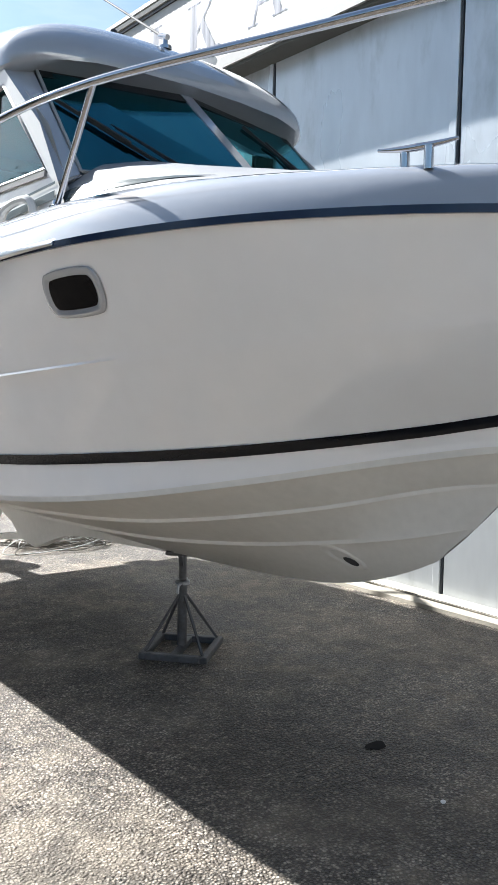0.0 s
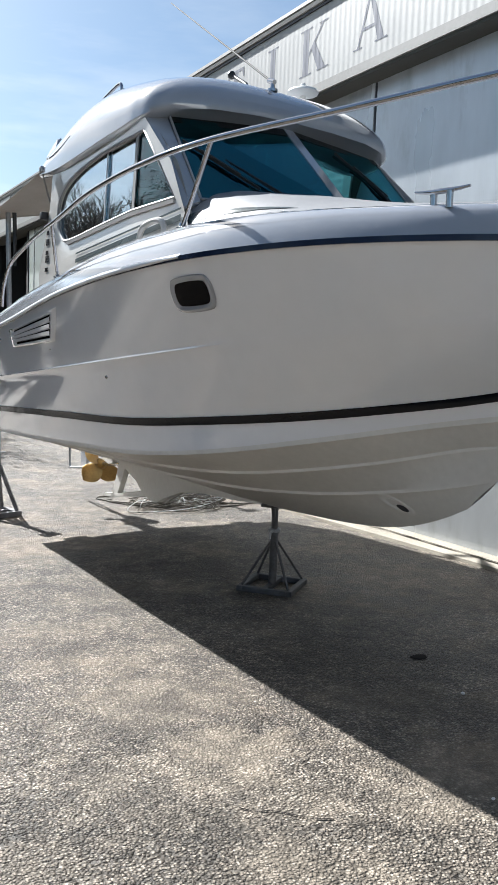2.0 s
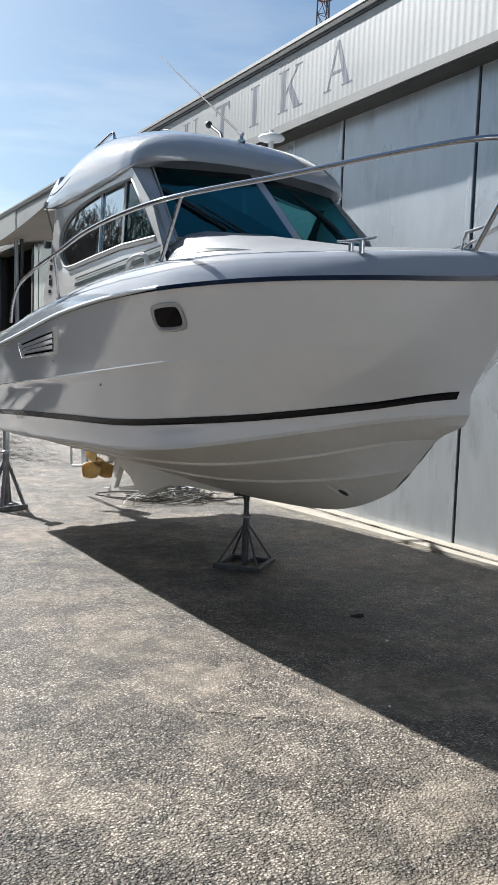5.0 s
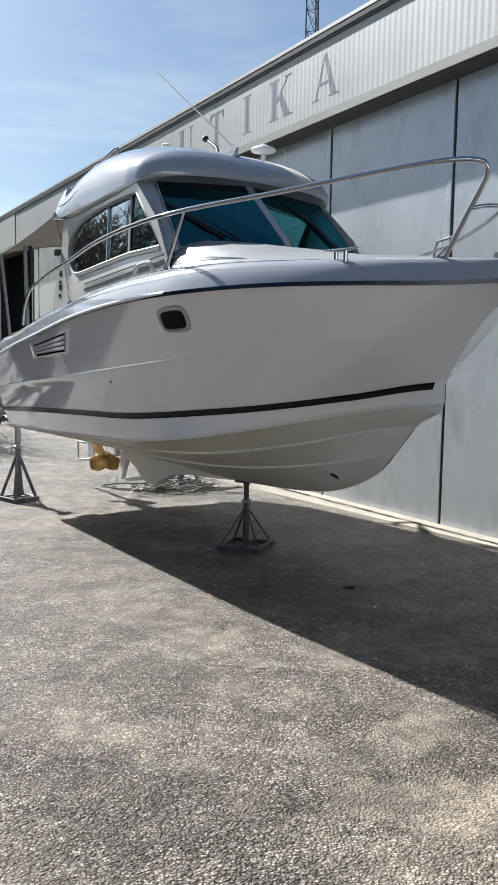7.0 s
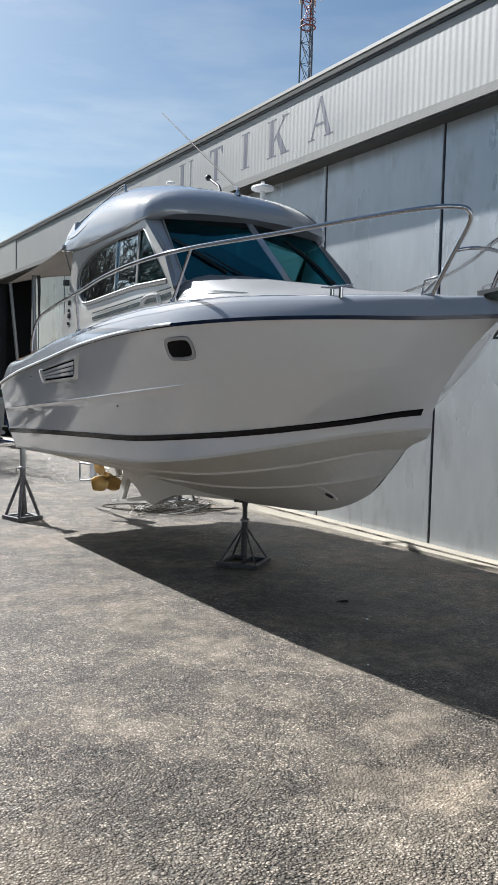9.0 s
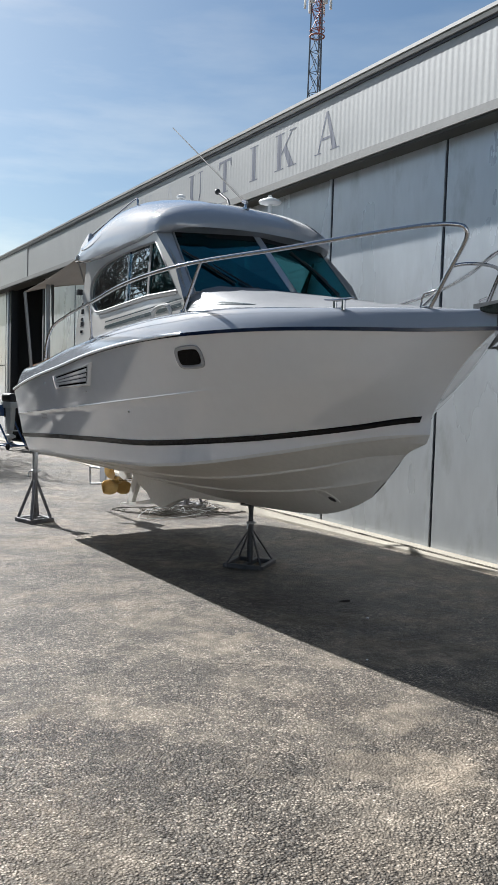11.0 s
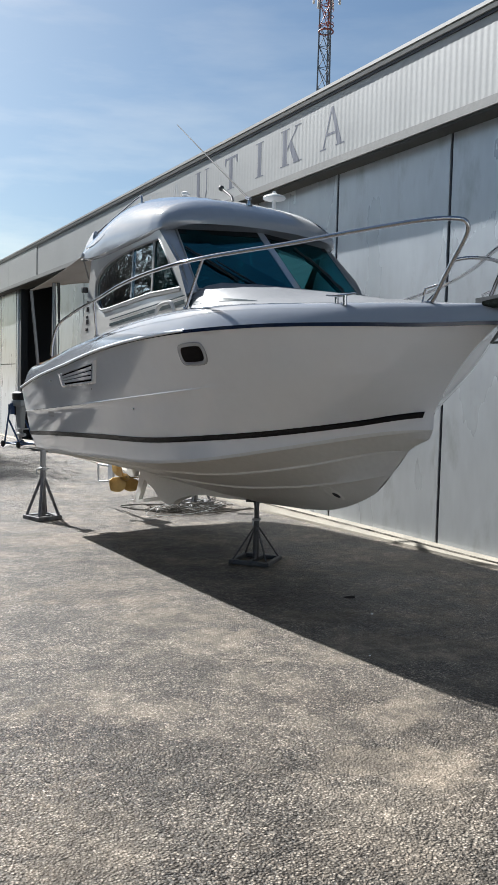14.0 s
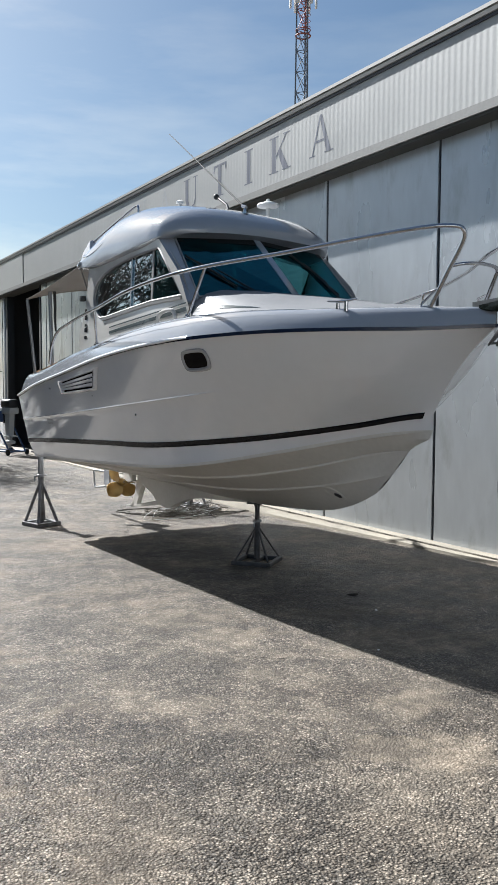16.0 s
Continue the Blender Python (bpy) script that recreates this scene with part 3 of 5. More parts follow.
def serif(y, z, w, t=0.028):
    return [(y - w, z), (y + w, z), (y + w, z + t), (y - w, z + t)]


def letter_shapes(ch):
    """Convex strokes (across, up) of a letter 1 high; across grows to the reader's right."""
    t = 0.028
    sh = []
    if ch == "I":
        sh = [[(-0.115, 0), (0.115, 0), (0.115, 1), (-0.115, 1)], serif(0, 0, 0.25, t), serif(0, 1 - t, 0.25, t)]
    if ch == "A":
        sh = [[(0.30, 0), (0.53, 0), (0.06, 1.02), (-0.06, 1.02)], [(-0.46, 0), (-0.40, 0), (-0.02, 0.90), (-0.06, 1.0)],
              [(-0.31, 0.32), (0.33, 0.32), (0.31, 0.38), (-0.285, 0.38)], serif(-0.43, 0, 0.17, t), serif(0.42, 0, 0.22, t)]
    if ch == "K":
        sh = [[(-0.42, 0), (-0.19, 0), (-0.19, 1), (-0.42, 1)], serif(-0.305, 0, 0.24, t), serif(-0.305, 1 - t, 0.24, t),
              [(-0.19, 0.38), (-0.19, 0.46), (0.34, 1.0), (0.40, 1.0)], [(0.20, 0), (0.48, 0), (0.02, 0.68), (-0.10, 0.55)],
              serif(0.37, 0, 0.22, t), serif(0.37, 1 - t, 0.17, t)]
    if ch == "T":
        sh = [[(-0.115, 0), (0.115, 0), (0.115, 1), (-0.115, 1)], serif(0, 0, 0.25, t), [(-0.44, 0.93), (0.44, 0.93), (0.44, 1), (-0.44, 1)],
              [(-0.44, 0.76), (-0.40, 0.76), (-0.33, 0.93), (-0.44, 0.93)], [(0.40, 0.76), (0.44, 0.76), (0.44, 0.93), (0.33, 0.93)]]
    if ch == "U":
        sh = [[(-0.42, 0.28), (-0.19, 0.28), (-0.19, 1), (-0.42, 1)], serif(-0.305, 1 - t, 0.24, t), [(0.34, 0.28), (0.40, 0.28), (0.40, 1), (0.34, 1)], serif(0.37, 1 - t, 0.17, t),
              [(-0.42, 0.28), (-0.19, 0.28), (-0.11, 0.10), (-0.28, 0.06)], [(-0.28, 0.06), (-0.11, 0.10), (0.03, 0.05), (0.0, -0.02)],
              [(0.0, -0.02), (0.03, 0.05), (0.26, 0.10), (0.30, 0.06)], [(0.30, 0.06), (0.26, 0.10), (0.34, 0.28), (0.40, 0.28)]]
    if ch == "N":
        sh = [[(-0.40, 0), (-0.34, 0), (-0.34, 1), (-0.40, 1)], serif(-0.37, 0, 0.17, t), serif(-0.42, 1 - t, 0.2, t),
              [(0.34, 0), (0.40, 0), (0.40, 1), (0.34, 1)], serif(0.37, 1 - t, 0.17, t), [(-0.46, 1), (-0.20, 1), (0.40, 0.0), (0.30, 0.0)]]
    return sh


def painted_letter(ch, y_mid):
    bm = B()
    for k, sh in enumerate(letter_shapes(ch)):
        vs = [bm.verts.new((-0.0002 * k, y_mid - a * LH * {"A": 0.87, "K": 0.98}.get(ch, 0.95), LZ0 + b * LH)) for a, b in sh]
        bm.faces.new(vs)
    lo, hi = y_mid - 0.36, y_mid + 0.36
    for y in RIBS:
        if lo < y < hi:
            bmesh.ops.bisect_plane(bm, geom=bm.verts[:] + bm.edges[:] + bm.faces[:], plane_co=(0, y, 0), plane_no=(0, 1, 0))
    for i, v in enumerate(bm.verts):
        v.co.x += rib_x(v.co.y) - 0.0012
    part("letter_" + ch.lower(), bm, FADED if y_mid > 10 else LETTER, hangar, "faded blue painted capital " + ch, smooth=None)


for ch, y in (("A", 5.44), ("K", 6.40), ("I", 7.23), ("T", 8.10), ("U", 9.10), ("A", 10.12), ("N", 11.15)):
    painted_letter(ch, y)

# ---------------------------------------------------------------- telecom mast, far behind the hangar
mast = thing("telecom_mast", pose(33.45, 48.1, 0, 0, 0, 20), "tall lattice telecom mast with white panel antennas", "mast")
H0, H1, WB, WT = 0.0, 31.5, 1.45, 0.80


def mast_w(z):
    return WB + (WT - WB) * min(1, z / 27.0)


def mast_c(i, z):
    a = 2 * math.pi * i / 3 + 0.3
    r = mast_w(z) / math.sqrt(3)
    return Vector((r * math.cos(a), r * math.sin(a), z))


for i in range(3):
    bm = B()
    tube(bm, [mast_c(i, z) for z in (H0, 15, H1)], 0.06, 6)
    part("mast_leg", bm, MASTGREY, mast)
zz = 1.0
while zz < H1 - 1.6:
    for i in range(3):
        bm = B()
        j = (i + 1) % 3
        tube(bm, [mast_c(i, zz), mast_c(j, zz + 1.5)], 0.028, 5)
        tube(bm, [mast_c(j, zz), mast_c(i, zz + 1.5)], 0.028, 5)
        tube(bm, [mast_c(i, zz), mast_c(j, zz)], 0.026, 5)
        part("lattice_bay", bm, MASTRED if zz > 27.0 else MASTGREY, mast)
    zz += 1.5
bm = B()
tube(bm, [(0.54 * math.cos(a), 0.54 * math.sin(a), 27.6) for a in [2 * math.pi * k / 16 for k in range(16)]], 0.06, 6, closed=True)
tube(bm, [(0.54 * math.cos(a), 0.54 * math.sin(a), 28.0) for a in [2 * math.pi * k / 16 for k in range(16)]], 0.035, 6, closed=True)
part("platform_ring", bm, MASTRED, mast, "faded red ring platform")
for k in range(5):
    bm = B()
    tube(bm, [(0.62 + 0.3 * math.cos(a) - 0.3, 0.36 * math.sin(a), 28.3 + 0.45 * k) for a in [2 * math.pi * q / 14 for q in range(14)]], 0.025, 5, closed=True)
    part("cage_hoop", bm, MASTRED, mast)
for k in range(6):
    a = 2 * math.pi * k / 6 + 0.2
    bm = B()
    box(bm, -0.14, 0.14, -0.08, 0.08, -1.0, 1.0, 0.03)
    bmesh.ops.transform(bm, matrix=pose(0.95 * math.cos(a), 0.95 * math.sin(a), 30.6, 0, 0, math.degrees(a) + 90), verts=bm.verts)
    pa = part("panel_antenna", bm, ANTWHITE, mast, "white panel antenna")
    bm = B()
    beam(bm, (0.3 * math.cos(a), 0.3 * math.sin(a), 30.4), (0.9 * math.cos(a), 0.9 * math.sin(a), 30.4), 0.06)
    part("antenna_bracket", bm, MASTGREY, mast)

# ---------------------------------------------------------------- bare trees beyond the yard, mirrored in the cabin windows
def bare_tree(x, y, h, seed):
    rnd = random.Random(seed)
    t = thing("bare_tree", pose(x, y, ground_z(y), 0, 0, rnd.uniform(0, 360)), "leafless tree with a spreading crown of thin twigs", "tree", "bare trees by the yard")
    trunk, crown = B(), B()

    def grow(p, d, length, r, depth):
        pts = [p]
        for s in range(3):
            d = (d + Vector((rnd.uniform(-.16, .16), rnd.uniform(-.16, .16), rnd.uniform(-.03, .12)))).normalized()
            pts.append(pts[-1] + d * length / 3)
        tube(trunk if depth < 2 else crown, pts, r, 6 if depth < 3 else 4, r * 0.62)
        if depth < 6:
            for c in range(3 if depth < 6 else 2):
                a, s = rnd.uniform(0, 6.28), rnd.uniform(0.45, 0.95)
                side = d.orthogonal().normalized()
                side.rotate(Matrix.Rotation(a, 3, d))
                grow(pts[rnd.choice((2, 3, 3))], (d + side * s).normalized(), length * rnd.uniform(0.6, 0.78), r * 0.58, depth + 1)

    grow(Vector((0, 0, -0.1)), Vector((0, 0, 1)), h * 0.32, h * 0.022, 0)
    k = h / max(v.co.z for v in crown.verts)
    for g in (trunk, crown):
        bmesh.ops.scale(g, vec=(k, k, k), verts=g.verts[:])
    part("trunk", trunk, BARK, t)
    part("crown", crown, BARK, t, "crown of fine bare twigs")


for x, y, h, s in ((-9.8, 23.6, 8.2, 1), (-12.0, 19.5, 7.5, 2), (-10.2, 27.0, 9.4, 3), (-14.0, 29.0, 10.3, 4), (-9.0, 31.0, 9.4, 5), (-13.5, 34.5, 10.8, 6), (-10.0, 37.0, 10.2, 7)):
    bare_tree(x, y, h, s)


def evergreen_tree(x, y, h, seed):
    """A broad evergreen: tapered trunk, limbs, and ragged tufts of small leaves with gaps between them."""
    rnd = random.Random(seed)
    t = thing("evergreen_tree", pose(x, y, ground_z(y)), "unseen broad dark evergreen with a ragged open crown, added to darken the hull", "tree", "evergreens by the yard")
    trunk = B()
    top = Vector((rnd.uniform(-.3, .3), rnd.uniform(-.3, .3), h * 0.86))
    tube(trunk, spline([(0, 0, -0.1), (0.08, 0.05, h * 0.3), top * 0.7, top], 4), h * 0.022, 8, 0.03)
    tufts = []
    for k in range(46):
        f = 0.2 + 0.8 * (k + rnd.random()) / 46
        a, reach = rnd.uniform(0, 6.28), h * 0.30 * math.sin(math.pi * min(1, 0.2 + 0.8 * (1.05 - f))) ** 0.8 * rnd.uniform(0.35, 1.0)
        root = Vector((top.x * f, top.y * f, h * 0.86 * f * 0.9))
        tip = root + Vector((reach * math.cos(a), reach * math.sin(a), reach * rnd.uniform(0.05, 0.5)))
        tube(trunk, [root, root.lerp(tip, 0.5) + Vector((0, 0, 0.08)), tip], 0.035, 5, 0.01)
        tufts += [(tip, 0.068 * h), (root.lerp(tip, 0.6), 0.05 * h)]
    crown = B()
    for c, spread in tufts:
        for q in range(150):
            p = c + Vector([max(-1.5, min(1.5, rnd.gauss(0, 1))) * spread * w for w in (1.0, 1.0, 0.55)])
            a = Vector((rnd.uniform(-1, 1), rnd.uniform(-1, 1), rnd.uniform(-1, .6))).normalized() * rnd.uniform(0.04, 0.08) * (0.5 + h / 18)
            b = a.orthogonal().normalized() * a.length * 0.45
            crown.faces.new([crown.verts.new(p + w) for w in (a, b, -a, -b)])
    part("trunk", trunk, BARK, t)
    part("crown", crown, THICKET, t, "ragged crown of small dark leaves")


THICKET = material("dark_evergreen_thicket", (0.035, 0.045, 0.025), 0.8, 0, 0.4, 1.5, 12.0)
# evergreens out of view, added to darken the aft hull's reflection and fill light
for x, y, h, s in ((-8.2, 17.5, 8.6, 21), (0.1, 21.8, 8.4, 22), (0.2, 18.6, 6.4, 26), (-1.6, 25.2, 9.4, 23), (-8.8, 10.5, 8.2, 24), (-3.2, 30.0, 10.0, 25), (-2.8, 14.6, 3.6, 41), (-4.6, 17.6, 3.4, 42), (-1.0, 12.4, 2.4, 43), (-5.4, 22.0, 3.6, 44), (-4.6, 13.4, 3.6, 45), (-3.8, 10.6, 3.0, 46), (-1.9, 16.8, 3.2, 47), (-3.0, 8.4, 2.6, 48), (-4.8, 10.2, 3.4, 49), (-2.5, 12.2, 3.0, 50), (-5.6, 7.6, 3.2, 51)):
    evergreen_tree(x, y, h, s)
for x, y, h, s in ((-6.9, 25.5, 8.6, 32), (-7.6, 30.0, 9.6, 33)):
    bare_tree(x, y, h, s)


# dark thicket along the far side of the yard, mirrored in the hull
rnd = random.Random(9)
bm = B()
for k in range(14000):
    f = rnd.random()
    y = -14 + 84 * f
    x = -8.5 - 5.0 * rnd.random() - 0.06 * max(0.0, y) + (1.8 if y > 40 else 0)
    top = 4.4 + 0.5 * max(0.0, min(1.0, (y - 4) / 8)) + 0.7 * math.sin(y * 0.7) + 0.6 * math.sin(y * 2.1 + 1)
    z = ground_z(y) + top * rnd.random() ** 0.8
    s_ = rnd.uniform(0.12, 0.3)
    a = Vector((rnd.uniform(-1, 1), rnd.uniform(-1, 1), rnd.uniform(-1, 1))).normalized() * s_
    b = a.orthogonal().normalized() * s_ * 0.7
    c = Vector((x, y, z))
    bm.faces.new([bm.verts.new(c + q) for q in (a, b, -a, -b)])
tagged(obj("thicket", bm, THICKET), "dense dark evergreen thicket along the yard", "bushes", kind="stuff")


# ---------------------------------------------------------------- boat
from mathutils.bvhtree import BVHTree
# boat space: x to port, y aft, z up; the bow points along -y
boat = thing("motor_boat", pose(2.684, 0.005, 0, 0, 0, 3.0), "white fibreglass cabin cruiser ashore on steel stands", "boat")

SHEER = ([0.66, 0.72, 0.95, 1.3, 1.8, 2.4, 3.2, 4.2, 5.4, 6.6, 7.5], [0.0, 0.055, 0.339, 0.676, 0.962, 1.163, 1.236, 1.248, 1.194, 1.125, 1.043], [2.108, 2.107, 2.091, 2.091, 2.093, 2.08, 2.052, 1.974, 1.833, 1.686, 1.539])
CREASE = ([1.0, 1.15, 1.6, 2.3, 3.2, 4.4, 5.8, 7.4], [0.0, 0.268, 0.639, 0.945, 1.093, 1.158, 1.145, 1.041], [1.81, 1.806, 1.763, 1.694, 1.608, 1.5, 1.387, 1.274])
BAND = ([1.21, 1.28, 1.7, 2.3, 3.0, 3.8, 4.8, 6.0, 7.4], [0.0, 0.059, 0.305, 0.593, 0.786, 0.921, 0.997, 1.013, 0.977], [1.50, 1.491, 1.406, 1.306, 1.224, 1.152, 1.117, 1.071, 0.998])
CHINE = ([1.235, 1.7, 2.3, 3.0, 3.8, 4.8, 6.0, 7.4], [0.0, 0.229, 0.53, 0.747, 0.866, 0.92, 0.93, 0.92], [1.39, 1.306, 1.175, 1.042, 0.943, 0.898, 0.85, 0.808])
RAIL_A = ([1.455, 1.6, 2.2, 3.0, 4.0, 5.2, 6.2, 7.4], [0.0, 0.05, 0.283, 0.492, 0.588, 0.704, 0.772, 0.78], [1.22, 1.20, 1.055, 0.909, 0.825, 0.82, 0.80, 0.77])
RAIL_B = ([1.635, 1.78, 2.4, 3.2, 4.2, 5.2, 6.2, 7.4], [0.0, 0.035, 0.142, 0.258, 0.361, 0.424, 0.464, 0.47], [1.03, 0.99, 0.859, 0.755, 0.717, 0.72, 0.72, 0.71])
KEEL = ([1.82, 1.95, 2.13, 2.38, 2.7, 3.2, 3.9, 5.0, 6.2, 7.4], [0.0] * 10, [0.86, 0.795, 0.722, 0.652, 0.606, 0.568, 0.533, 0.53, 0.56, 0.60])
# the keel line runs at a slight angle to the boat's own y axis
def lean(u):
    return 0.056 * max(0.0, u - 1.3)


def port(v, u):
    """Place on the port side that answers to v on the starboard side."""
    return v + 2 * lean(u)


KEEL = (KEEL[0], [-lean(u) for u in KEEL[0]], KEEL[2])
RAIL_A[1][0], RAIL_B[1][0] = -lean(RAIL_A[0][0]), -lean(RAIL_B[0][0])
# the crease lies only a little proud of a straight side
def eased(crease, low, high):
    us, vs, zs = crease
    out = []
    for u, v, z in zip(us, vs, zs):
        z0, z1, v0, v1 = line(low[0], low[2], u), line(high[0], high[2], u), line(low[0], low[1], u), line(high[0], high[1], u)
        flat = v0 + (v1 - v0) * (z - z0) / (z1 - z0)
        k = min(1.0, max(0.0, (u - 1.3) / 1.6))
        out.append(v + (flat + 0.004 - v) * (0.25 + 0.75 * k))
    out[0] = 0.0
    return us, out, zs


CREASE = eased(CREASE, BAND, SHEER)
ENDS = {"keel": 7.0, "b": 7.03, "a": 7.06, "chine": 7.1, "band": 7.2, "crease": 7.25, "sheer": 7.33}


def on(curve, end, s, dv=0.0, dz=0.0):
    us, vs, zs = curve
    u = us[0] + (end - us[0]) * s ** 1.7
    return Vector((line(us, vs, u) + dv, u, line(us, zs, u) + dz))


def mixed(a, b, n, bulge):
    out = []
    for k in range(1, n):
        f = k / n
        q = a.lerp(b, f)
        q.x += bulge * 4 * f * (1 - f)
        out.append(q)
    return out


def knuckle(pts, nose):
    """The spray rail runs round the stem as a blunt chin."""
    return [pts[0] + Vector((0, 0.020, -0.016)) * nose, pts[1] + Vector((0, -0.046, -0.012)) * nose]


N = 64
rows = []
for j in range(N + 1):
    s = j / N
    lip = 0.034 * min(1.0, s * 6)
    k_ = on(KEEL, ENDS["keel"], s)
    b_, a_, c_ = on(RAIL_B, ENDS["b"], s), on(RAIL_A, ENDS["a"], s), on(CHINE, ENDS["chine"], s)
    w_, r_, h_ = on(BAND, ENDS["band"], s), on(CREASE, ENDS["crease"], s), on(SHEER, ENDS["sheer"], s)
    f_ = min(1.0, s * 6)
    nose = max(0.0, 1 - s / 0.17)
    c_ += Vector((0, -0.026, -0.004)) * nose
    out_ = lambda q: q + Vector((0.017 * f_, 0, -0.006 * f_))
    up = lambda q, d=0.011: q + Vector((0.019 * f_, 0, d * f_))
    side = [k_] + mixed(k_, b_, 3, 0.012) + [b_, out_(b_), up(b_)] + mixed(up(b_), a_, 3, 0.006) + [a_, out_(a_), up(a_)] + knuckle(mixed(up(a_), c_, 3, 0.006), nose) + [c_, out_(c_), up(c_, 0.02)]
    fr = (r_ - w_).length / ((r_ - w_).length + (h_ - r_).length + 1e-9)
    # the topside is one smooth curve; the styling line on it is strong aft, weak at the bow and fades between
    amp = min(1, s * 8) * (0.0014 + 0.0095 * max(0.0, min(1.0, (r_.y - 2.45) / 0.7)) + 0.0018 * max(0.0, min(1.0, (1.9 - r_.y) / 0.4)))
    arc = lambda f: w_ * ((f - fr) * (f - 1) / fr) + r_ * (f * (f - 1) / (fr * (fr - 1))) + h_ * (f * (f - fr) / (1 - fr))
    d_ = 0.035
    side += mixed(up(c_, 0.02), w_, 3, 0.0) + [w_] + [arc((fr - d_) * k / 6) for k in range(1, 7)]
    side += [arc(fr - 0.006) + Vector((amp, 0, 0)), arc(fr + 0.006)] + [arc(fr + d_ + (1 - fr - d_) * k / 7) for k in range(0, 7)] + [h_]
    rows.append(side)
n_side = len(rows[0])
bm = B()
full = [[Vector((-q.x, q.y, q.z)) for q in r[::-1]] + [Vector((port(q.x, q.y), q.y, q.z)) for q in r[1:]] for r in rows]
n_chine = 1 + 2 + 3 + 2 + 3 + 2 + 2
vs = loft(bm, full, mat=lambda i, k: 1 if abs(k + 0.5 - (n_side - 1)) < n_chine - 0.2 else 0)
bm.faces.new(vs[-1])
bmesh.ops.remove_doubles(bm, verts=bm.verts[:], dist=0.0004)
bmesh.ops.recalc_face_normals(bm, faces=bm.faces[:])
HULL = BVHTree.FromBMesh(bm)
part("hull", bm, [GEL, BOTTOM], boat, "white hull with a beige painted bottom", smooth=28)


def side_point(u, z, out=0.0):
    """A point of the hull's starboard side at u and height z."""
    pts = [(line(c[0], c[1], u), line(c[0], c[2], u)) for c in (CHINE, BAND, CREASE, SHEER)]
    (vc, zc), (v0, z0), (v1, z1), (v2, z2) = pts
    if z < z0:
        v = vc + (v0 - vc) * (z - zc) / (z0 - zc)
    else:
        v = v0 * (z - z1) * (z - z2) / ((z0 - z1) * (z0 - z2)) + v1 * (z - z0) * (z - z2) / ((z1 - z0) * (z1 - z2)) + v2 * (z - z0) * (z - z1) / ((z2 - z0) * (z2 - z1))
    return Vector((-v - out, u, z))


# dark line above the chine, both sides
for sx in (-1, 1):
    bm = B()
    rws = []
    for j in range(N + 1):
        s = 0.06 + 0.94 * j / N
        w_, r_ = on(BAND, ENDS["band"], s), on(CREASE, ENDS["crease"], s)
        c_ = on(CHINE, ENDS["chine"], s) + Vector((0.034, 0, 0.012))
        lo, hi = w_.lerp(c_, 0.022 / max(0.03, (w_ - c_).length)), w_.lerp(r_, 0.030 / max(0.05, (w_ - r_).length))
        o = Vector((0.006, -0.002, -0.001))
        rws.append([Vector((-q.x if sx < 0 else port(q.x, q.y), q.y, q.z)) for q in (lo + o, w_ + o, hi + o)])
    loft(bm, rws)
    part("stripe", bm, STRIPE, boat, "broad black stripe along the hull", smooth=60)


# rub rail along the sheer: dark fender, its glint laid on as a white strip
def sheer_at(u):
    return line(SHEER[0], SHEER[1], u), line(SHEER[0], SHEER[2], u)


US = [0.66 + (7.33 - 0.66) * (j / 70) ** 1.7 for j in range(71)]
loop = [Vector((-sheer_at(u)[0], u, sheer_at(u)[1])) for u in US[::-1]] + [Vector((port(sheer_at(u)[0], u), u, sheer_at(u)[1])) for u in US[1:]]
bm = B()
prof = [(-0.01, -0.010), (0.010, -0.0095), (0.019, -0.006), (0.0225, 0.002), (0.0215, 0.009), (0.0125, 0.0145), (-0.01, 0.0155)]


def sweep(bm, path, profile):
    rws = []
    for i, q in enumerate(path):
        d = path[min(i + 1, len(path) - 1)] - path[max(i - 1, 0)]
        d.z = 0
        d.normalize()
        o = Vector((d.y, -d.x, 0)) * -1
        rws.append([q + o * a + Vector((0, 0, b)) for a, b in profile])
    v = loft(bm, rws, closed=True)
    bm.faces.new(v[0][::-1])
    bm.faces.new(v[-1])


OUT = 1
sweep(bm, loop, [(OUT * a, b) for a, b in prof])
part("rub_rail", bm, NAVY, boat, "navy rub rail", smooth=50)
# the rail's bright reflection as a white strip: runs from the portlights aft and tapers out forward
for sx in (-1, 1):
    bm = B()
    rws = []
    for k in range(41):
        u = 2.7 + (7.30 - 2.7) * k / 40
        f = min(1.0, (u - 2.68) / 0.5)
        v_, z_ = sheer_at(u)
        side_x = lambda a: -(v_ + a) if sx < 0 else port(v_ + a, u)
        rws.append([Vector((side_x(a), u, z_ + b)) for a, b in ((0.0, 0.026), (0.017 * f, 0.0235), (0.026, 0.004 + 0.012 * f), (0.0268, 0.004), (0.024, 0.004 - 0.007 * f), (0.0, 0.0 - 0.007 * f))])
    v = loft(bm, rws, closed=True)
    bm.faces.new(v[0][::-1])
    bm.faces.new(v[-1])
    part("rail_glint", bm, RAILGLINT, boat, "white strip painted as the glint on the rub rail", smooth=50)

# deck: rounded shoulder, foredeck with a crowned coachroof, side decks, cockpit
TOPZ = ([0.66, 0.95, 1.5, 2.4, 2.9, 3.7, 4.7, 5.7, 6.1, 6.9, 7.4], [2.235, 2.245, 2.252, 2.275, 2.275, 2.235, 2.135, 2.025, 1.96, 1.875, 1.85])
CROWN = ([0.66, 0.96, 1.33, 1.68, 2.07, 2.58, 2.95, 3.12, 3.3], [2.235, 2.254, 2.30, 2.333, 2.39, 2.474, 2.525, 2.53, 2.42])


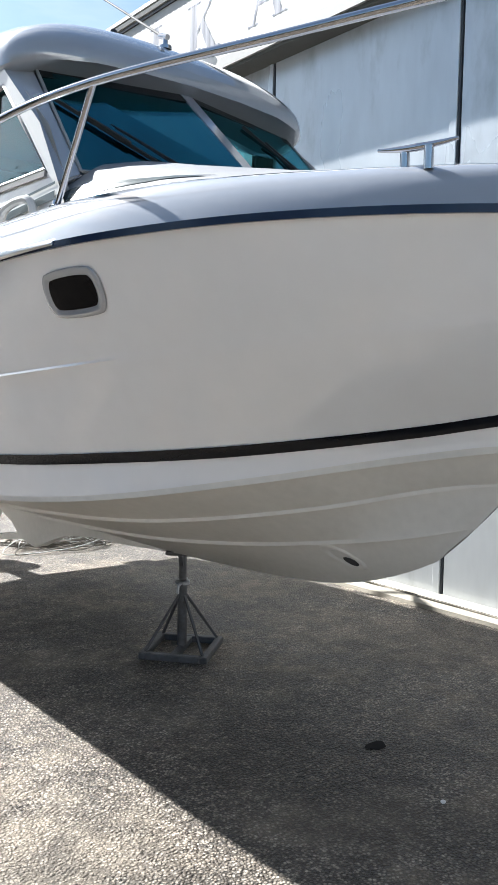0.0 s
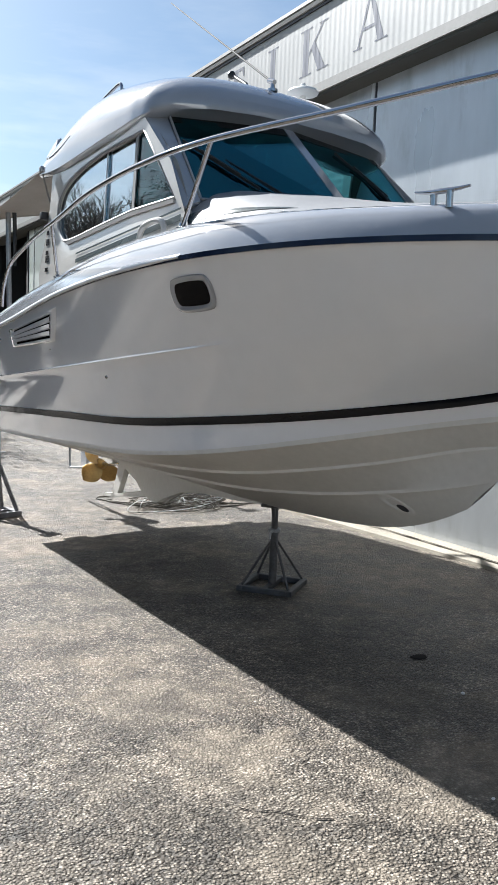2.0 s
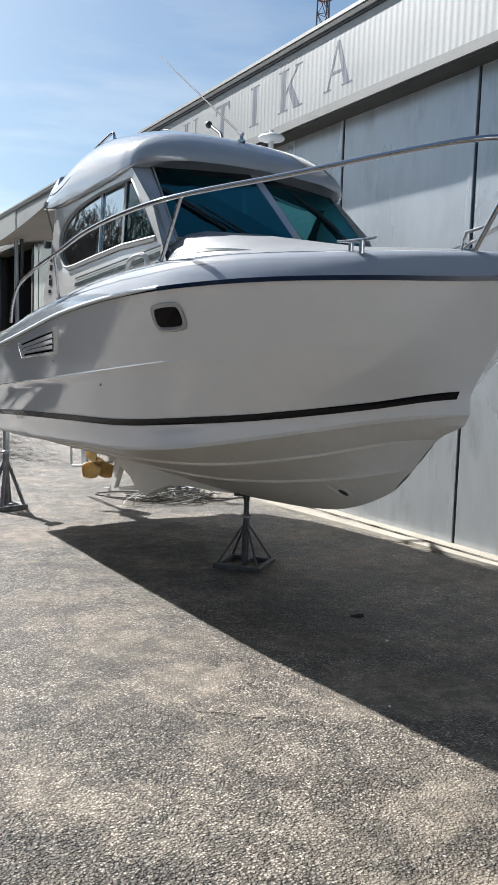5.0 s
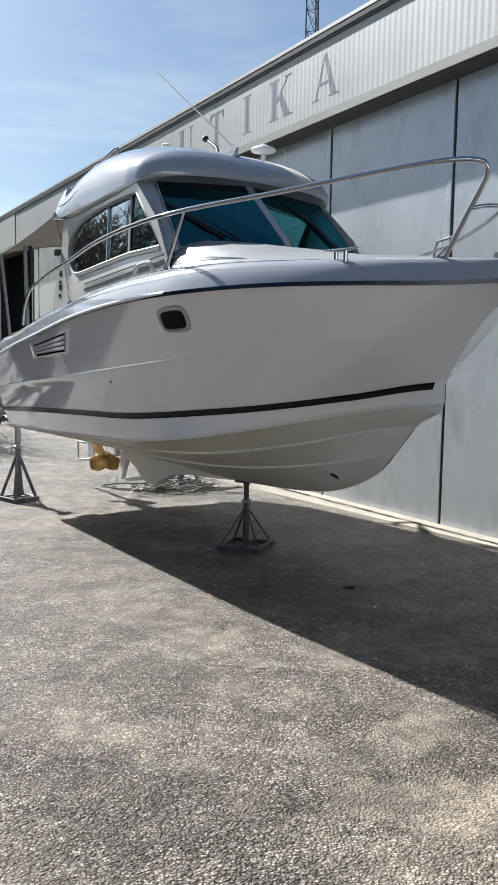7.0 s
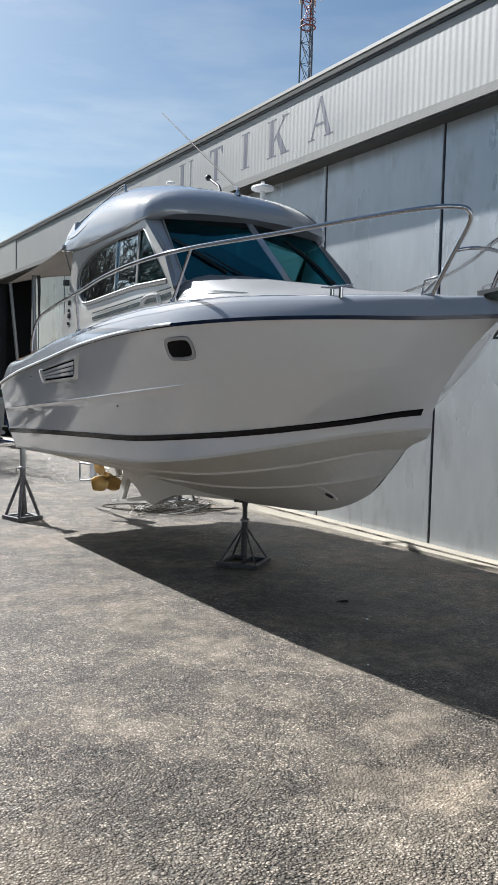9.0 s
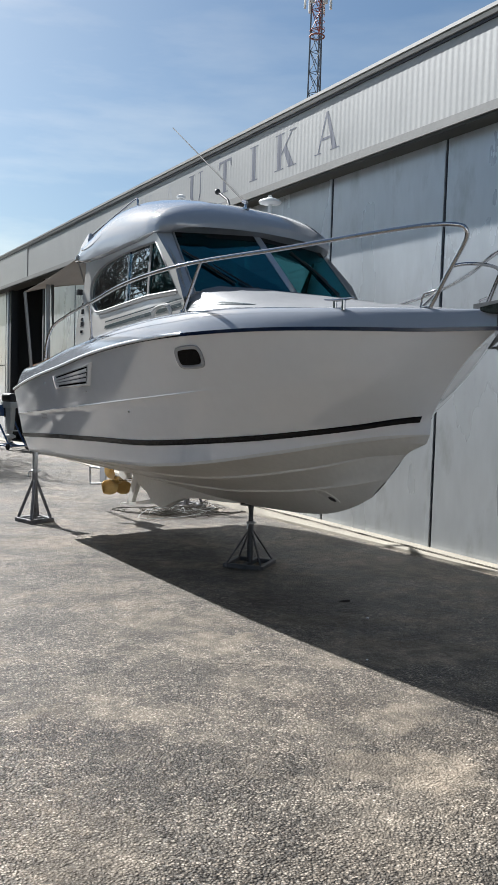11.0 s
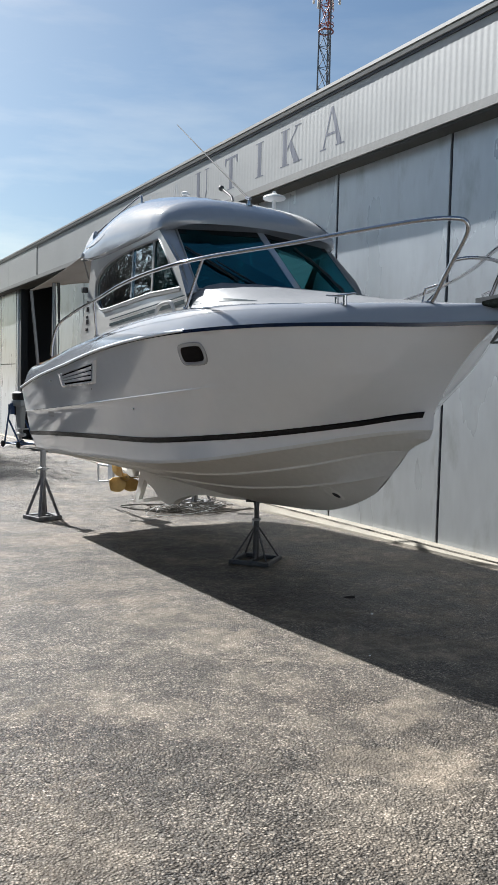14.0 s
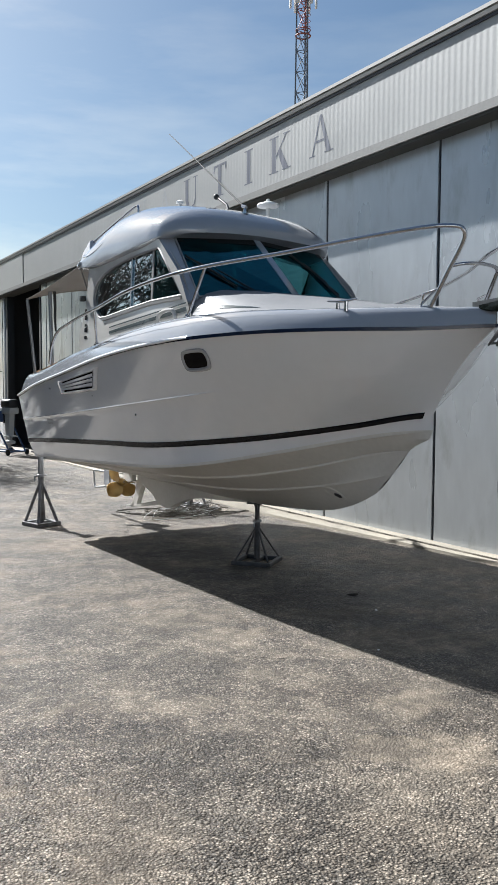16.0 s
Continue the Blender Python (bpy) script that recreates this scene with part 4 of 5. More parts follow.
def deck_half(u):
    b = sheer_at(u)[0]
    return b - min(0.15, b * 0.45)


def deck_z(u, v):
    top, w = line(*TOPZ, u), max(0.02, min(deck_half(u), 1.0))
    h = max(0.0, line(*CROWN, u) - top)
    e = 2.3 + 7.0 * max(0.0, min(1.0, (u - 1.9) / 1.1)) ** 2.0
    return top + h * max(0.0, 1 - min(1, abs(v) / w) ** e)


bm = B()
rws = []
for u in [0.665, 0.70, 0.76, 0.84, 0.95] + [1.05 + 0.13 * k for k in range(17)] + [3.20, 3.28, 3.34] + [3.55 + 0.25 * k for k in range(8)] + [5.42, 5.5, 5.75, 6.0, 6.3, 6.6, 6.9, 7.1, 7.2]:
    b, z = sheer_at(u)
    z += 0.012
    top, w = line(*TOPZ, u), deck_half(u)
    i_ = b - w
    half = [(b, z), (b - 0.09 * i_, z + (top - z) * 0.22), (b - 0.23 * i_, z + (top - z) * 0.47), (b - 0.42 * i_, z + (top - z) * 0.71), (b - 0.67 * i_, z + (top - z) * 0.90), (w, top)]
    if u < 3.3:
        c_ = min(w, 1.0)
        half += [((w + c_) / 2 if f == 1 else c_ * f, deck_z(u, (w + c_) / 2 if f == 1 else c_ * f)) for f in (1, 0.995, 0.98, 0.96, 0.93, 0.89, 0.82, 0.7, 0.45, 0.0)]
    elif u < 5.45:
        half += [(w * f, top) for f in (0.985, 0.97)] + [(min(w * 0.96, 0.96), top - 0.02), (0.93, 1.75)] + [(0.93 * f, 1.7) for f in (0.95, 0.85, 0.7, 0.5, 0.2, 0.0)]
    else:
        half += [(w - 0.04, top + 0.004), (w - 0.1, top), (w - 0.12, top - 0.03), (w - 0.14, 1.35)] + [((w - 0.14) * f, 1.3) for f in (0.96, 0.85, 0.7, 0.5, 0.2, 0.0)]
    rws.append([Vector((-v, u, zz)) for v, zz in half] + [Vector((v if 3.2 <= u < 5.45 and v < 0.971 else port(v, u), u, zz)) for v, zz in half[::-1]])
# the foredeck between the shoulders has a matt non-slip finish, its grey darkened to tame sunlight
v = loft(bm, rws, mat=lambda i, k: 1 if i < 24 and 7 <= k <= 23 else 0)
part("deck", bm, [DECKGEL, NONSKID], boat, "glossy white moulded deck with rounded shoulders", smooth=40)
# transom top and teak cap
bm = B()
box(bm, -1.0, port(1.0, 7.1), 7.05, 7.19, 1.36, 1.83, 0.02)
part("transom_top", bm, DECKGEL, boat)
bm = B()
for sx in (-1, 1):
    pts = [(-(deck_half(u) - 0.05) if sx < 0 else port(deck_half(u) - 0.05, u), u, line(*TOPZ, u) + 0.008) for u in (6.1, 6.4, 6.7, 7.0, 7.18)]
    for a, b in zip(pts, pts[1:]):
        beam(bm, a, b, 0.09, 0.018)
part("coaming_cap", bm, TEAK, boat, "teak capping on the cockpit coaming")

# wheelhouse sides
def house_v(z):
    return 1.0 - (z - 2.2) * 0.05


WIN = [(3.20, 2.478), (3.42, 2.70), (3.665, 2.945), (4.20, 2.925), (4.60, 2.885), (4.86, 2.83), (5.02, 2.755), (5.085, 2.66), (5.075, 2.54), (4.99, 2.44), (4.84, 2.398), (4.25, 2.44), (3.77, 2.474)]
WIN_OUT = [(3.0, 2.28), (3.27, 2.69), (3.66, 3.02), (4.20, 3.02), (4.65, 3.0), (4.95, 2.985), (5.22, 2.985), (5.26, 2.80), (5.30, 2.55), (5.42, 2.10), (4.84, 2.05), (4.25, 2.06), (3.60, 2.12)]
def rounded(pts):
    """The outline with its aft end drawn as a smooth curve."""
    return pts[:2] + [(q.x, q.y) for q in spline([(a, b, 0) for a, b in pts[2:]], 5)]


WIN, WIN_OUT = rounded(WIN), rounded(WIN_OUT)
for sx in (-1, 1):
    bm = B()
    inner = [Vector((sx * house_v(z), u, z)) for u, z in WIN]
    outer = [Vector((sx * house_v(z), u, z)) for u, z in WIN_OUT]
    dd = Vector((-sx * 0.045, 0, 0))
    lip_ = [a.lerp(b, 0.12) for a, b in zip(inner, outer)]
    inner_in = [a + Vector((-sx * 0.012, 0, 0)) for a in inner]
    loft(bm, [outer + outer[:1], lip_ + lip_[:1], inner_in + inner_in[:1], [a + dd for a in inner + inner[:1]], [a + dd for a in outer + outer[:1]]])
    part("cabin_side", bm, CABINGEL, boat, "cream-white moulded wheelhouse side with a large window opening", smooth=20)
    # panes: fixed front light and two sliding lights
    def at(u, z, d=0.022):
        return Vector((sx * (house_v(z) - d), u, z))
    def top_z(u):
        return line([3.2, 3.42, 3.665, 4.2, 4.6, 4.86, 5.02, 5.085], [2.478, 2.70, 2.945, 2.925, 2.885, 2.83, 2.755, 2.66], u)
    def low_z(u):
        return line([3.2, 3.77, 4.25, 4.84, 4.99, 5.075, 5.085], [2.478, 2.474, 2.44, 2.398, 2.44, 2.54, 2.66], u)
    for name, ua, ub, d in (("quarter_light", 3.21, 3.76, 0.026), ("sliding_pane", 3.80, 4.24, 0.030), ("sliding_pane", 4.22, 5.082, 0.022)):
        bm = B()
        st = [ua + (ub - ua) * k / 12 for k in range(13)]
        outl = [at(u, top_z(u), d) for u in st] + [at(u, low_z(u), d) for u in st[::-1]]
        cl = [outl[0]]
        for q in outl[1:]:
            if (q - cl[-1]).length > 0.004:
                cl.append(q)
        if (cl[0] - cl[-1]).length < 0.004:
            cl.pop()
        slab(bm, cl, (-sx * 0.006, 0, 0))
        part(name, bm, QUARTERGLASS if name == "quarter_light" else SIDEGLASS, boat, "dark teal fixed pane" if name == "quarter_light" else "mirror-tinted side window pane", smooth=None)
    for u, w_ in ((3.78, 0.036), (4.23, 0.012)):
        bm = B()
        beam(bm, at(u, low_z(u), 0.016), at(u, top_z(u), 0.016), w_, 0.006, up=(1, 0, 0))
        part("window_bar", bm, FRAMEGREY if u < 4 else ALU, boat)
    bm = B()
    tube(bm, [at(u, z, 0.006) for u, z in WIN], 0.011, 6, closed=True)
    part("window_frame", bm, FRAMEGREY, boat, "grey aluminium window frame")
    bm = B()
    rr_ = [at(u, z - 0.024, -0.004) for u, z in ((3.19, 2.478), (3.77, 2.474), (4.25, 2.44), (4.84, 2.398))]
    for a, b in zip(rr_, rr_[1:]):
        beam(bm, a, b, 0.014, 0.022)
    part("window_sill_rail", bm, FRAMEGREY, boat, "aluminium drip rail under the side window")
    # front pillar between windscreen and side window
    bm = B()
    lo_i, hi_i = Vector((sx * 0.895, 3.035, 2.44)), Vector((sx * 0.815, 3.66, 3.08))
    lo_o, hi_o = Vector((sx * 0.992, 3.13, 2.40)), Vector((sx * 0.958, 3.70, 3.06))
    slab(bm, [lo_i, hi_i, hi_o, lo_o], (-sx * 0.03, 0.05, -0.02))
    bmesh.ops.bevel(bm, geom=bm.edges[:], offset=0.01, segments=2, affect="EDGES")
    part("front_pillar", bm, DECKGEL, boat, smooth=50)
    # grab handle moulding
    bm = B()
    tube(bm, spline([(sx * 1.035, 3.56, 2.25), (sx * 1.04, 3.50, 2.325), (sx * 1.04, 3.40, 2.352), (sx * 1.035, 3.28, 2.352), (sx * 1.03, 3.235, 2.31), (sx * 1.03, 3.235, 2.25)], 5), 0.019, 8)
    part("grab_handle", bm, CABINGEL, boat, "cream moulded grab handle")
    # dark graphic strips along the cabin side and coachroof
    bm = B()
    rws = []
    for u in [4.66, 4.4, 4.1, 3.8, 3.5, 3.25, 3.1]:
        z = 2.235 + (4.66 - u) * 0.075
        t = 0.028 + 0.006 * (4.66 - u)
        rws.append([Vector((sx * (house_v(zz) + 0.004), u, zz)) for zz in (z - t / 2, z + t / 2)])
    loft(bm, rws)
    rws = []
    for u in [4.66, 4.4, 4.1, 3.8, 3.5, 3.25, 3.1]:
        z = 2.286 + (4.66 - u) * 0.075
        rws.append([Vector((sx * (house_v(zz) + 0.004), u, zz)) for zz in (z - 0.006, z + 0.006)])
    loft(bm, rws)
    part("cabin_stripe", bm, GREYGRAPHIC, boat, "dark grey decorative strips", smooth=None)
    bm = B()
    rws = []
    for k in range(15):
        u = 3.1 - 0.95 * k / 14
        f = k / 14
        w_ = max(0.02, min(deck_half(u), 1.0))
        v0 = w_ * (0.988 - 0.05 * f)
        v1 = v0 - w_ * (0.032 + 0.05 * f) * math.sqrt(max(0.001, 1 - f))
        rws.append([Vector((-vv if sx < 0 else port(vv, u), u, deck_z(u, vv) + 0.004)) for vv in (v0, (v0 + v1) / 2, v1)])
    loft(bm, rws)
    part("coachroof_stripe", bm, GREYGRAPHIC, boat, "dark wedge stripe on the coachroof", smooth=None)

# windscreen: two panes and a centre post
GLS = {}
for sx in (-1, 1):
    c0, c1 = Vector((sx * 0.04, 2.865, 2.50)), Vector((sx * 0.90, 3.045, 2.455))
    c2, c3 = Vector((sx * 0.82, 3.635, 3.075)), Vector((sx * 0.04, 3.545, 3.11))
    GLS[sx] = (c0, c1, c2, c3)
    nrm = (c1 - c0).cross(c3 - c0).normalized()
    if nrm.y > 0:
        nrm = -nrm
    bm = B()
    slab(bm, [c0, c1, c2, c3], nrm * -0.007)
    part("windscreen_pane", bm, WINDGLASS, boat, "teal-tinted windscreen pane", smooth=None)

    def on_pane(a, b, lift=0.012):
        return c0.lerp(c1, a).lerp(c3.lerp(c2, a), b) + nrm * lift
    bm = B()
    slab(bm, [on_pane(0.0, 0.86, 0.002), on_pane(1.0, 0.86, 0.002), on_pane(1.0, 1.0, 0.002), on_pane(0.0, 1.0, 0.002)], nrm * 0.003)
    part("shade_band", bm, SHADEBAND, boat, "black band along the top of the windscreen", smooth=None)
    bm = B()
    for (a0, b0), (a1, b1) in (((0, 0), (1, 0)), ((1, 0), (1, 1))):
        beam(bm, on_pane(a0, b0, 0.002), on_pane(a1, b1, 0.002), 0.012, 0.010, up=nrm)
    part("windscreen_seal", bm, FRAMEGREY, boat, "grey windscreen seal")
    # pantograph wiper
    wiper = B()
    if sx < 0:
        pv, el, tip0, tip1 = (0.36, 0.02), (0.70, 0.38), (0.56, 0.12), (0.98, 0.62)
    else:
        pv, el, tip0, tip1 = (0.70, 0.04), (0.56, 0.42), (0.74, 0.16), (0.36, 0.78)
    tube(wiper, [on_pane(*pv, 0.015), on_pane(*el, 0.03)], 0.007, 6)
    tube(wiper, [on_pane(pv[0] + 0.04, pv[1], 0.015), on_pane(el[0] + 0.02, el[1] + 0.03, 0.03)], 0.004, 6)
    wp = part("wiper", wiper, BLACK, boat, "black pantograph wiper")
    bm = B()
    beam(bm, on_pane(*tip0, 0.016), on_pane(*tip1, 0.016), 0.009, 0.016, up=nrm)
    beam(bm, on_pane(tip0[0] * 0.75 + tip1[0] * 0.25, tip0[1] * 0.75 + tip1[1] * 0.25, 0.03), on_pane(tip0[0] * 0.25 + tip1[0] * 0.75, tip0[1] * 0.25 + tip1[1] * 0.75, 0.03), 0.014, 0.01, up=nrm)
    part("wiper_blade", bm, RUBBER, wp)
    bm = B()
    lathe(bm, [(0.02, -0.01), (0.02, 0.03), (0.012, 0.04)], Matrix.Translation(on_pane(*pv, 0.0)), 10)
    part("wiper_pivot", bm, BLACK, wp)
bm = B()
slab(bm, [(-0.042, 2.855, 2.49), (0.042, 2.855, 2.49), (0.042, 3.54, 3.115), (-0.042, 3.54, 3.115)], (0, 0.045, -0.03))
bmesh.ops.bevel(bm, geom=bm.edges[:], offset=0.006, segments=2, affect="EDGES")
part("centre_post", bm, DECKGEL, boat, smooth=50)

# roof with visor and falling tail
R_U = [3.43, 3.47, 3.53, 3.60, 3.75, 3.95, 4.2, 4.5, 4.75, 4.95, 5.15, 5.3, 5.43, 5.56]
R_W = [0.62, 0.78, 0.885, 0.943, 0.98, 0.993, 1.0, 1.0, 1.0, 1.0, 0.995, 0.99, 0.985, 0.975]
R_E = [3.10, 3.085, 3.065, 3.045, 3.03, 3.01, 2.995, 2.975, 2.96, 2.95, 2.95, 2.955, 2.97, 2.985]
R_C = [3.17, 3.23, 3.285, 3.335, 3.39, 3.445, 3.495, 3.535, 3.53, 3.485, 3.405, 3.335, 3.25, 3.12]
def roof_pow(u):
    """Exponents of the roof's section: boxier towards the tail."""
    f = max(0.0, min(1.0, (u - 4.1) / 0.7))
    return 0.7 - 0.04 * f, 0.8 - 0.04 * f


bm = B()
rws = []
for k in range(61):
    u = R_U[0] + (R_U[-1] - R_U[0]) * (k / 60) ** 1.25
    w_, e_, c_ = line(R_U, R_W, u), line(R_U, R_E, u), line(R_U, R_C, u)
    sec = []
    for q in range(33):
        a = math.pi * q / 32
        cx, cz = math.cos(a), math.sin(a)
        sec.append(Vector((-w_ * math.copysign(abs(cx) ** roof_pow(u)[0], cx), u, e_ + (c_ - e_) * abs(cz) ** roof_pow(u)[1])))
    sec += [Vector((w_ * f, u, e_ - 0.022 + 0.03 * (1 - f * f))) for f in (0.97, 0.9, 0.5, 0.0, -0.5, -0.9, -0.97)]
    rws.append(sec)
v = loft(bm, rws, closed=True)
bm.faces.new(v[0][::-1])
bm.faces.new(v[-1])
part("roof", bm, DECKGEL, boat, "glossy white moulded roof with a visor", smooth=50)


def roof_z(u, vv):
    w_, e_, c_ = line(R_U, R_W, u), line(R_U, R_E, u), line(R_U, R_C, u)
    ca = min(1.0, abs(vv) / w_) ** (1 / roof_pow(u)[0])
    return e_ + (c_ - e_) * math.sqrt(max(0, 1 - ca * ca)) ** roof_pow(u)[1]


# inside of the wheelhouse
bm = B()
box(bm, -0.9, 0.9, 5.30, 5.36, 1.7, 3.0)
part("aft_bulkhead", bm, CREAM, boat)
bm = B()
slab(bm, [(-0.88, 3.05, 2.46), (0.88, 3.05, 2.46), (0.88, 3.5, 2.42), (-0.88, 3.5, 2.42)], (0, 0, -0.3))
part("dashboard", bm, FRAMEGREY, boat, "grey dashboard behind the windscreen")
for vx in (-0.45, 0.5):
    bm = B()
    box(bm, vx - 0.24, vx + 0.24, 4.05, 4.15, 2.1, 2.62, 0.04)
    box(bm, vx - 0.24, vx + 0.24, 3.7, 4.1, 2.05, 2.17, 0.04)
    box(bm, vx - 0.08, vx + 0.08, 3.85, 4.0, 1.7, 2.1)
    part("helm_seat", bm, CREAM, boat, "cream helm seat", smooth=40)
bm = B()
tube(bm, [(-0.45 + 0.18 * math.cos(a), 3.52 + 0.05 * math.sin(a), 2.45 + 0.17 * math.sin(a)) for a in [2 * math.pi * k / 20 for k in range(20)]], 0.014, 6, closed=True)
part("steering_wheel", bm, BLACK, boat)

# guard rails
RAIL = [(0.262, 1.005, 2.25), (0.24, 0.88, 2.47), (0.222, 0.772, 2.65), (0.232, 0.752, 2.72), (0.275, 0.79, 2.754), (0.43, 0.92, 2.748), (0.645, 1.3, 2.712), (0.906, 1.8, 2.657), (1.185, 2.46, 2.612), (1.295, 3.0, 2.572), (1.33, 3.6, 2.512), (1.30, 4.2, 2.44), (1.245, 4.8, 2.393), (1.18, 5.3, 2.352), (1.125, 5.72, 2.308), (1.12, 5.88, 2.23), (1.12, 5.99, 2.10), (1.12, 6.03, 1.95)]
for sx in (-1, 1):
    bm = B()
    P_ = lambda v, u, z: (-v if sx < 0 else port(v, u), u, z)
    tube(bm, spline([P_(*q) for q in RAIL], 7), 0.0155, 10)
    rail = part("guard_rail", bm, CHROME, boat, "polished stainless guard rail", smooth=60)
    for a, b in (((1.08, 2.925, 2.26), (1.185, 2.46, 2.612)), ((1.115, 4.70, 2.11), (1.285, 4.36, 2.427))):
        bm = B()
        tube(bm, [P_(*a), P_(*b)], 0.0125, 10)
        part("stanchion", bm, CHROME, rail, smooth=60)
        bm = B()
        lathe(bm, [(0.032, 0.0), (0.032, 0.006), (0.018, 0.014), (0.016, 0.03)], Matrix.Translation(P_(*a)), 14)
        part("stanchion_base", bm, CHROME, rail, smooth=40)
    bm = B()
    tube(bm, [(sx * 0.262, 1.005, 2.25), (sx * 0.285, 1.075, 2.25), (sx * 0.275, 1.06, 2.34), (sx * 0.254, 0.955, 2.36)], 0.009, 8)
    part("rail_brace", bm, CHROME, rail, smooth=60)
bm = B()
tube(bm, spline([(-0.238, 0.868, 2.505), (-0.15, 0.81, 2.525), (0, 0.785, 2.532), (0.15, 0.81, 2.525), (0.238, 0.868, 2.505)], 6), 0.0125, 8)
part("pulpit_bar", bm, CHROME, boat, smooth=60)

# foredeck cleats
for sx in (-1, 1):
    bm = B()
    c = Vector((-0.67 if sx < 0 else port(0.67, 1.455), 1.455, 2.245))
    horn = [c + Vector((0.026 * sx * f, 0.128 * f, 0.052 + 0.008 * f * f)) for f in (-1, -0.7, -0.35, 0, 0.35, 0.7, 1)]
    tube(bm, horn[3:], 0.013, 8, 0.006)
    tube(bm, horn[3::-1], 0.013, 8, 0.006)
    for f in (-0.27, 0.27):
        q = c + Vector((0, 0.165 * f, 0))
        tube(bm, [q + Vector((0, 0, -0.02)), q + Vector((0, 0, 0.048))], 0.015, 10)
    part("cleat", bm, CHROME, boat, "polished mooring cleat", smooth=50)

# bow roller and plough anchor
bm = B()
for sx in (-1, 1):
    slab(bm, [(sx * 0.055, 0.76, 2.25), (sx * 0.055, 0.60, 2.268), (sx * 0.055, 0.48, 2.235), (sx * 0.055, 0.50, 2.19), (sx * 0.055, 0.66, 2.20), (sx * 0.055, 0.76, 2.225)], (0.008 * sx, 0, 0))
slab(bm, [(-0.055, 0.80, 2.235), (0.055, 0.80, 2.235), (0.055, 0.60, 2.215), (-0.055, 0.60, 2.215)], (0, 0, 0.006))
part("bow_roller", bm, CHROME, boat, "polished steel bow roller", smooth=30)
anchor = B()
beam(anchor, (0, 0.86, 2.262), (0, 0.52, 2.285), 0.026, 0.035)
beam(anchor, (0, 0.53, 2.30), (0, 0.40, 2.16), 0.026, 0.05)
an = part("anchor", anchor, ANCHORSTEEL, boat, "galvanised plough anchor on the bow roller", smooth=30)
for sx in (-1, 1):
    bm = B()
    vsn = [bm.verts.new(q) for q in ((0, 0.38, 2.22), (0, 0.62, 2.07), (sx * 0.04, 0.70, 1.985), (sx * 0.17, 0.45, 2.14), (sx * 0.13, 0.36, 2.21))]
    bm.faces.new(vsn)
    r = bmesh.ops.extrude_face_region(bm, geom=bm.faces[:])
    bmesh.ops.translate(bm, verts=[g for g in r["geom"] if isinstance(g, bmesh.types.BMVert)], vec=(0, -0.01, -0.012))
    part("fluke", bm, ANCHORSTEEL, an, smooth=30)

# small black horn on the aft corner of the wheelhouse
bm = B()
box(bm, -1.03, -0.975, 5.30, 5.36, 2.60, 2.66, 0.008)
part("horn", bm, BLACK, boat, "small black horn", smooth=40)

# portlight in the topsides
PORTBLACK = material("black_portlight_glass", (0.003, 0.003, 0.004), 0.06, 0, 0.1, 3.0, 30.0, spec=0.04, rough_var=0.0)
def port_pt(a, rx, rz, out, tilt=0.0):
    ca, sa = math.cos(a), math.sin(a)
    dz = rz * math.copysign(abs(sa) ** 0.8, sa)
    du = (rx - rz) * max(-1.0, min(1.0, 2.2 * ca)) + rz * math.copysign(abs(ca) ** 0.8, ca) - 0.2 * dz
    dz -= 0.04 * du
    return side_point(2.72 + du, 1.905 + dz, out)


for mir in (1, -1):
    ang = [2 * math.pi * k / 36 for k in range(36)]
    F = lambda q: q if mir > 0 else Vector((port(-q.x, q.y), q.y, q.z))
    bm = B()
    loft(bm, [[F(port_pt(a, rx, rz, o)) for a in ang] for rx, rz, o in ((0.180, 0.089, 0.001), (0.175, 0.085, 0.010), (0.164, 0.076, 0.012), (0.144, 0.060, 0.003), (0.138, 0.055, 0.003))], closed=True)
    pl = part("portlight", bm, DECKGEL, boat, "oblong portlight with a grey-white rim", smooth=50)
    bm = B()
    bm.faces.new([bm.verts.new(F(port_pt(a, 0.143, 0.059, 0.005))) for a in ang])
    part("portlight_glass", bm, PORTBLACK, pl, "black smoked glass", smooth=None)

# louvred engine-air vent on each quarter
VC = [(4.49, 1.865), (4.64, 1.67), (5.55, 1.62), (5.58, 1.74)]


def vent_pt(a, b, out):
    (u0, z0), (u1, z1), (u2, z2), (u3, z3) = VC
    lo = (u1 + (u2 - u1) * a, z1 + (z2 - z1) * a)
    hi = (u0 + (u3 - u0) * a, z0 + (z3 - z0) * a)
    return side_point(lo[0] + (hi[0] - lo[0]) * b, lo[1] + (hi[1] - lo[1]) * b, out)


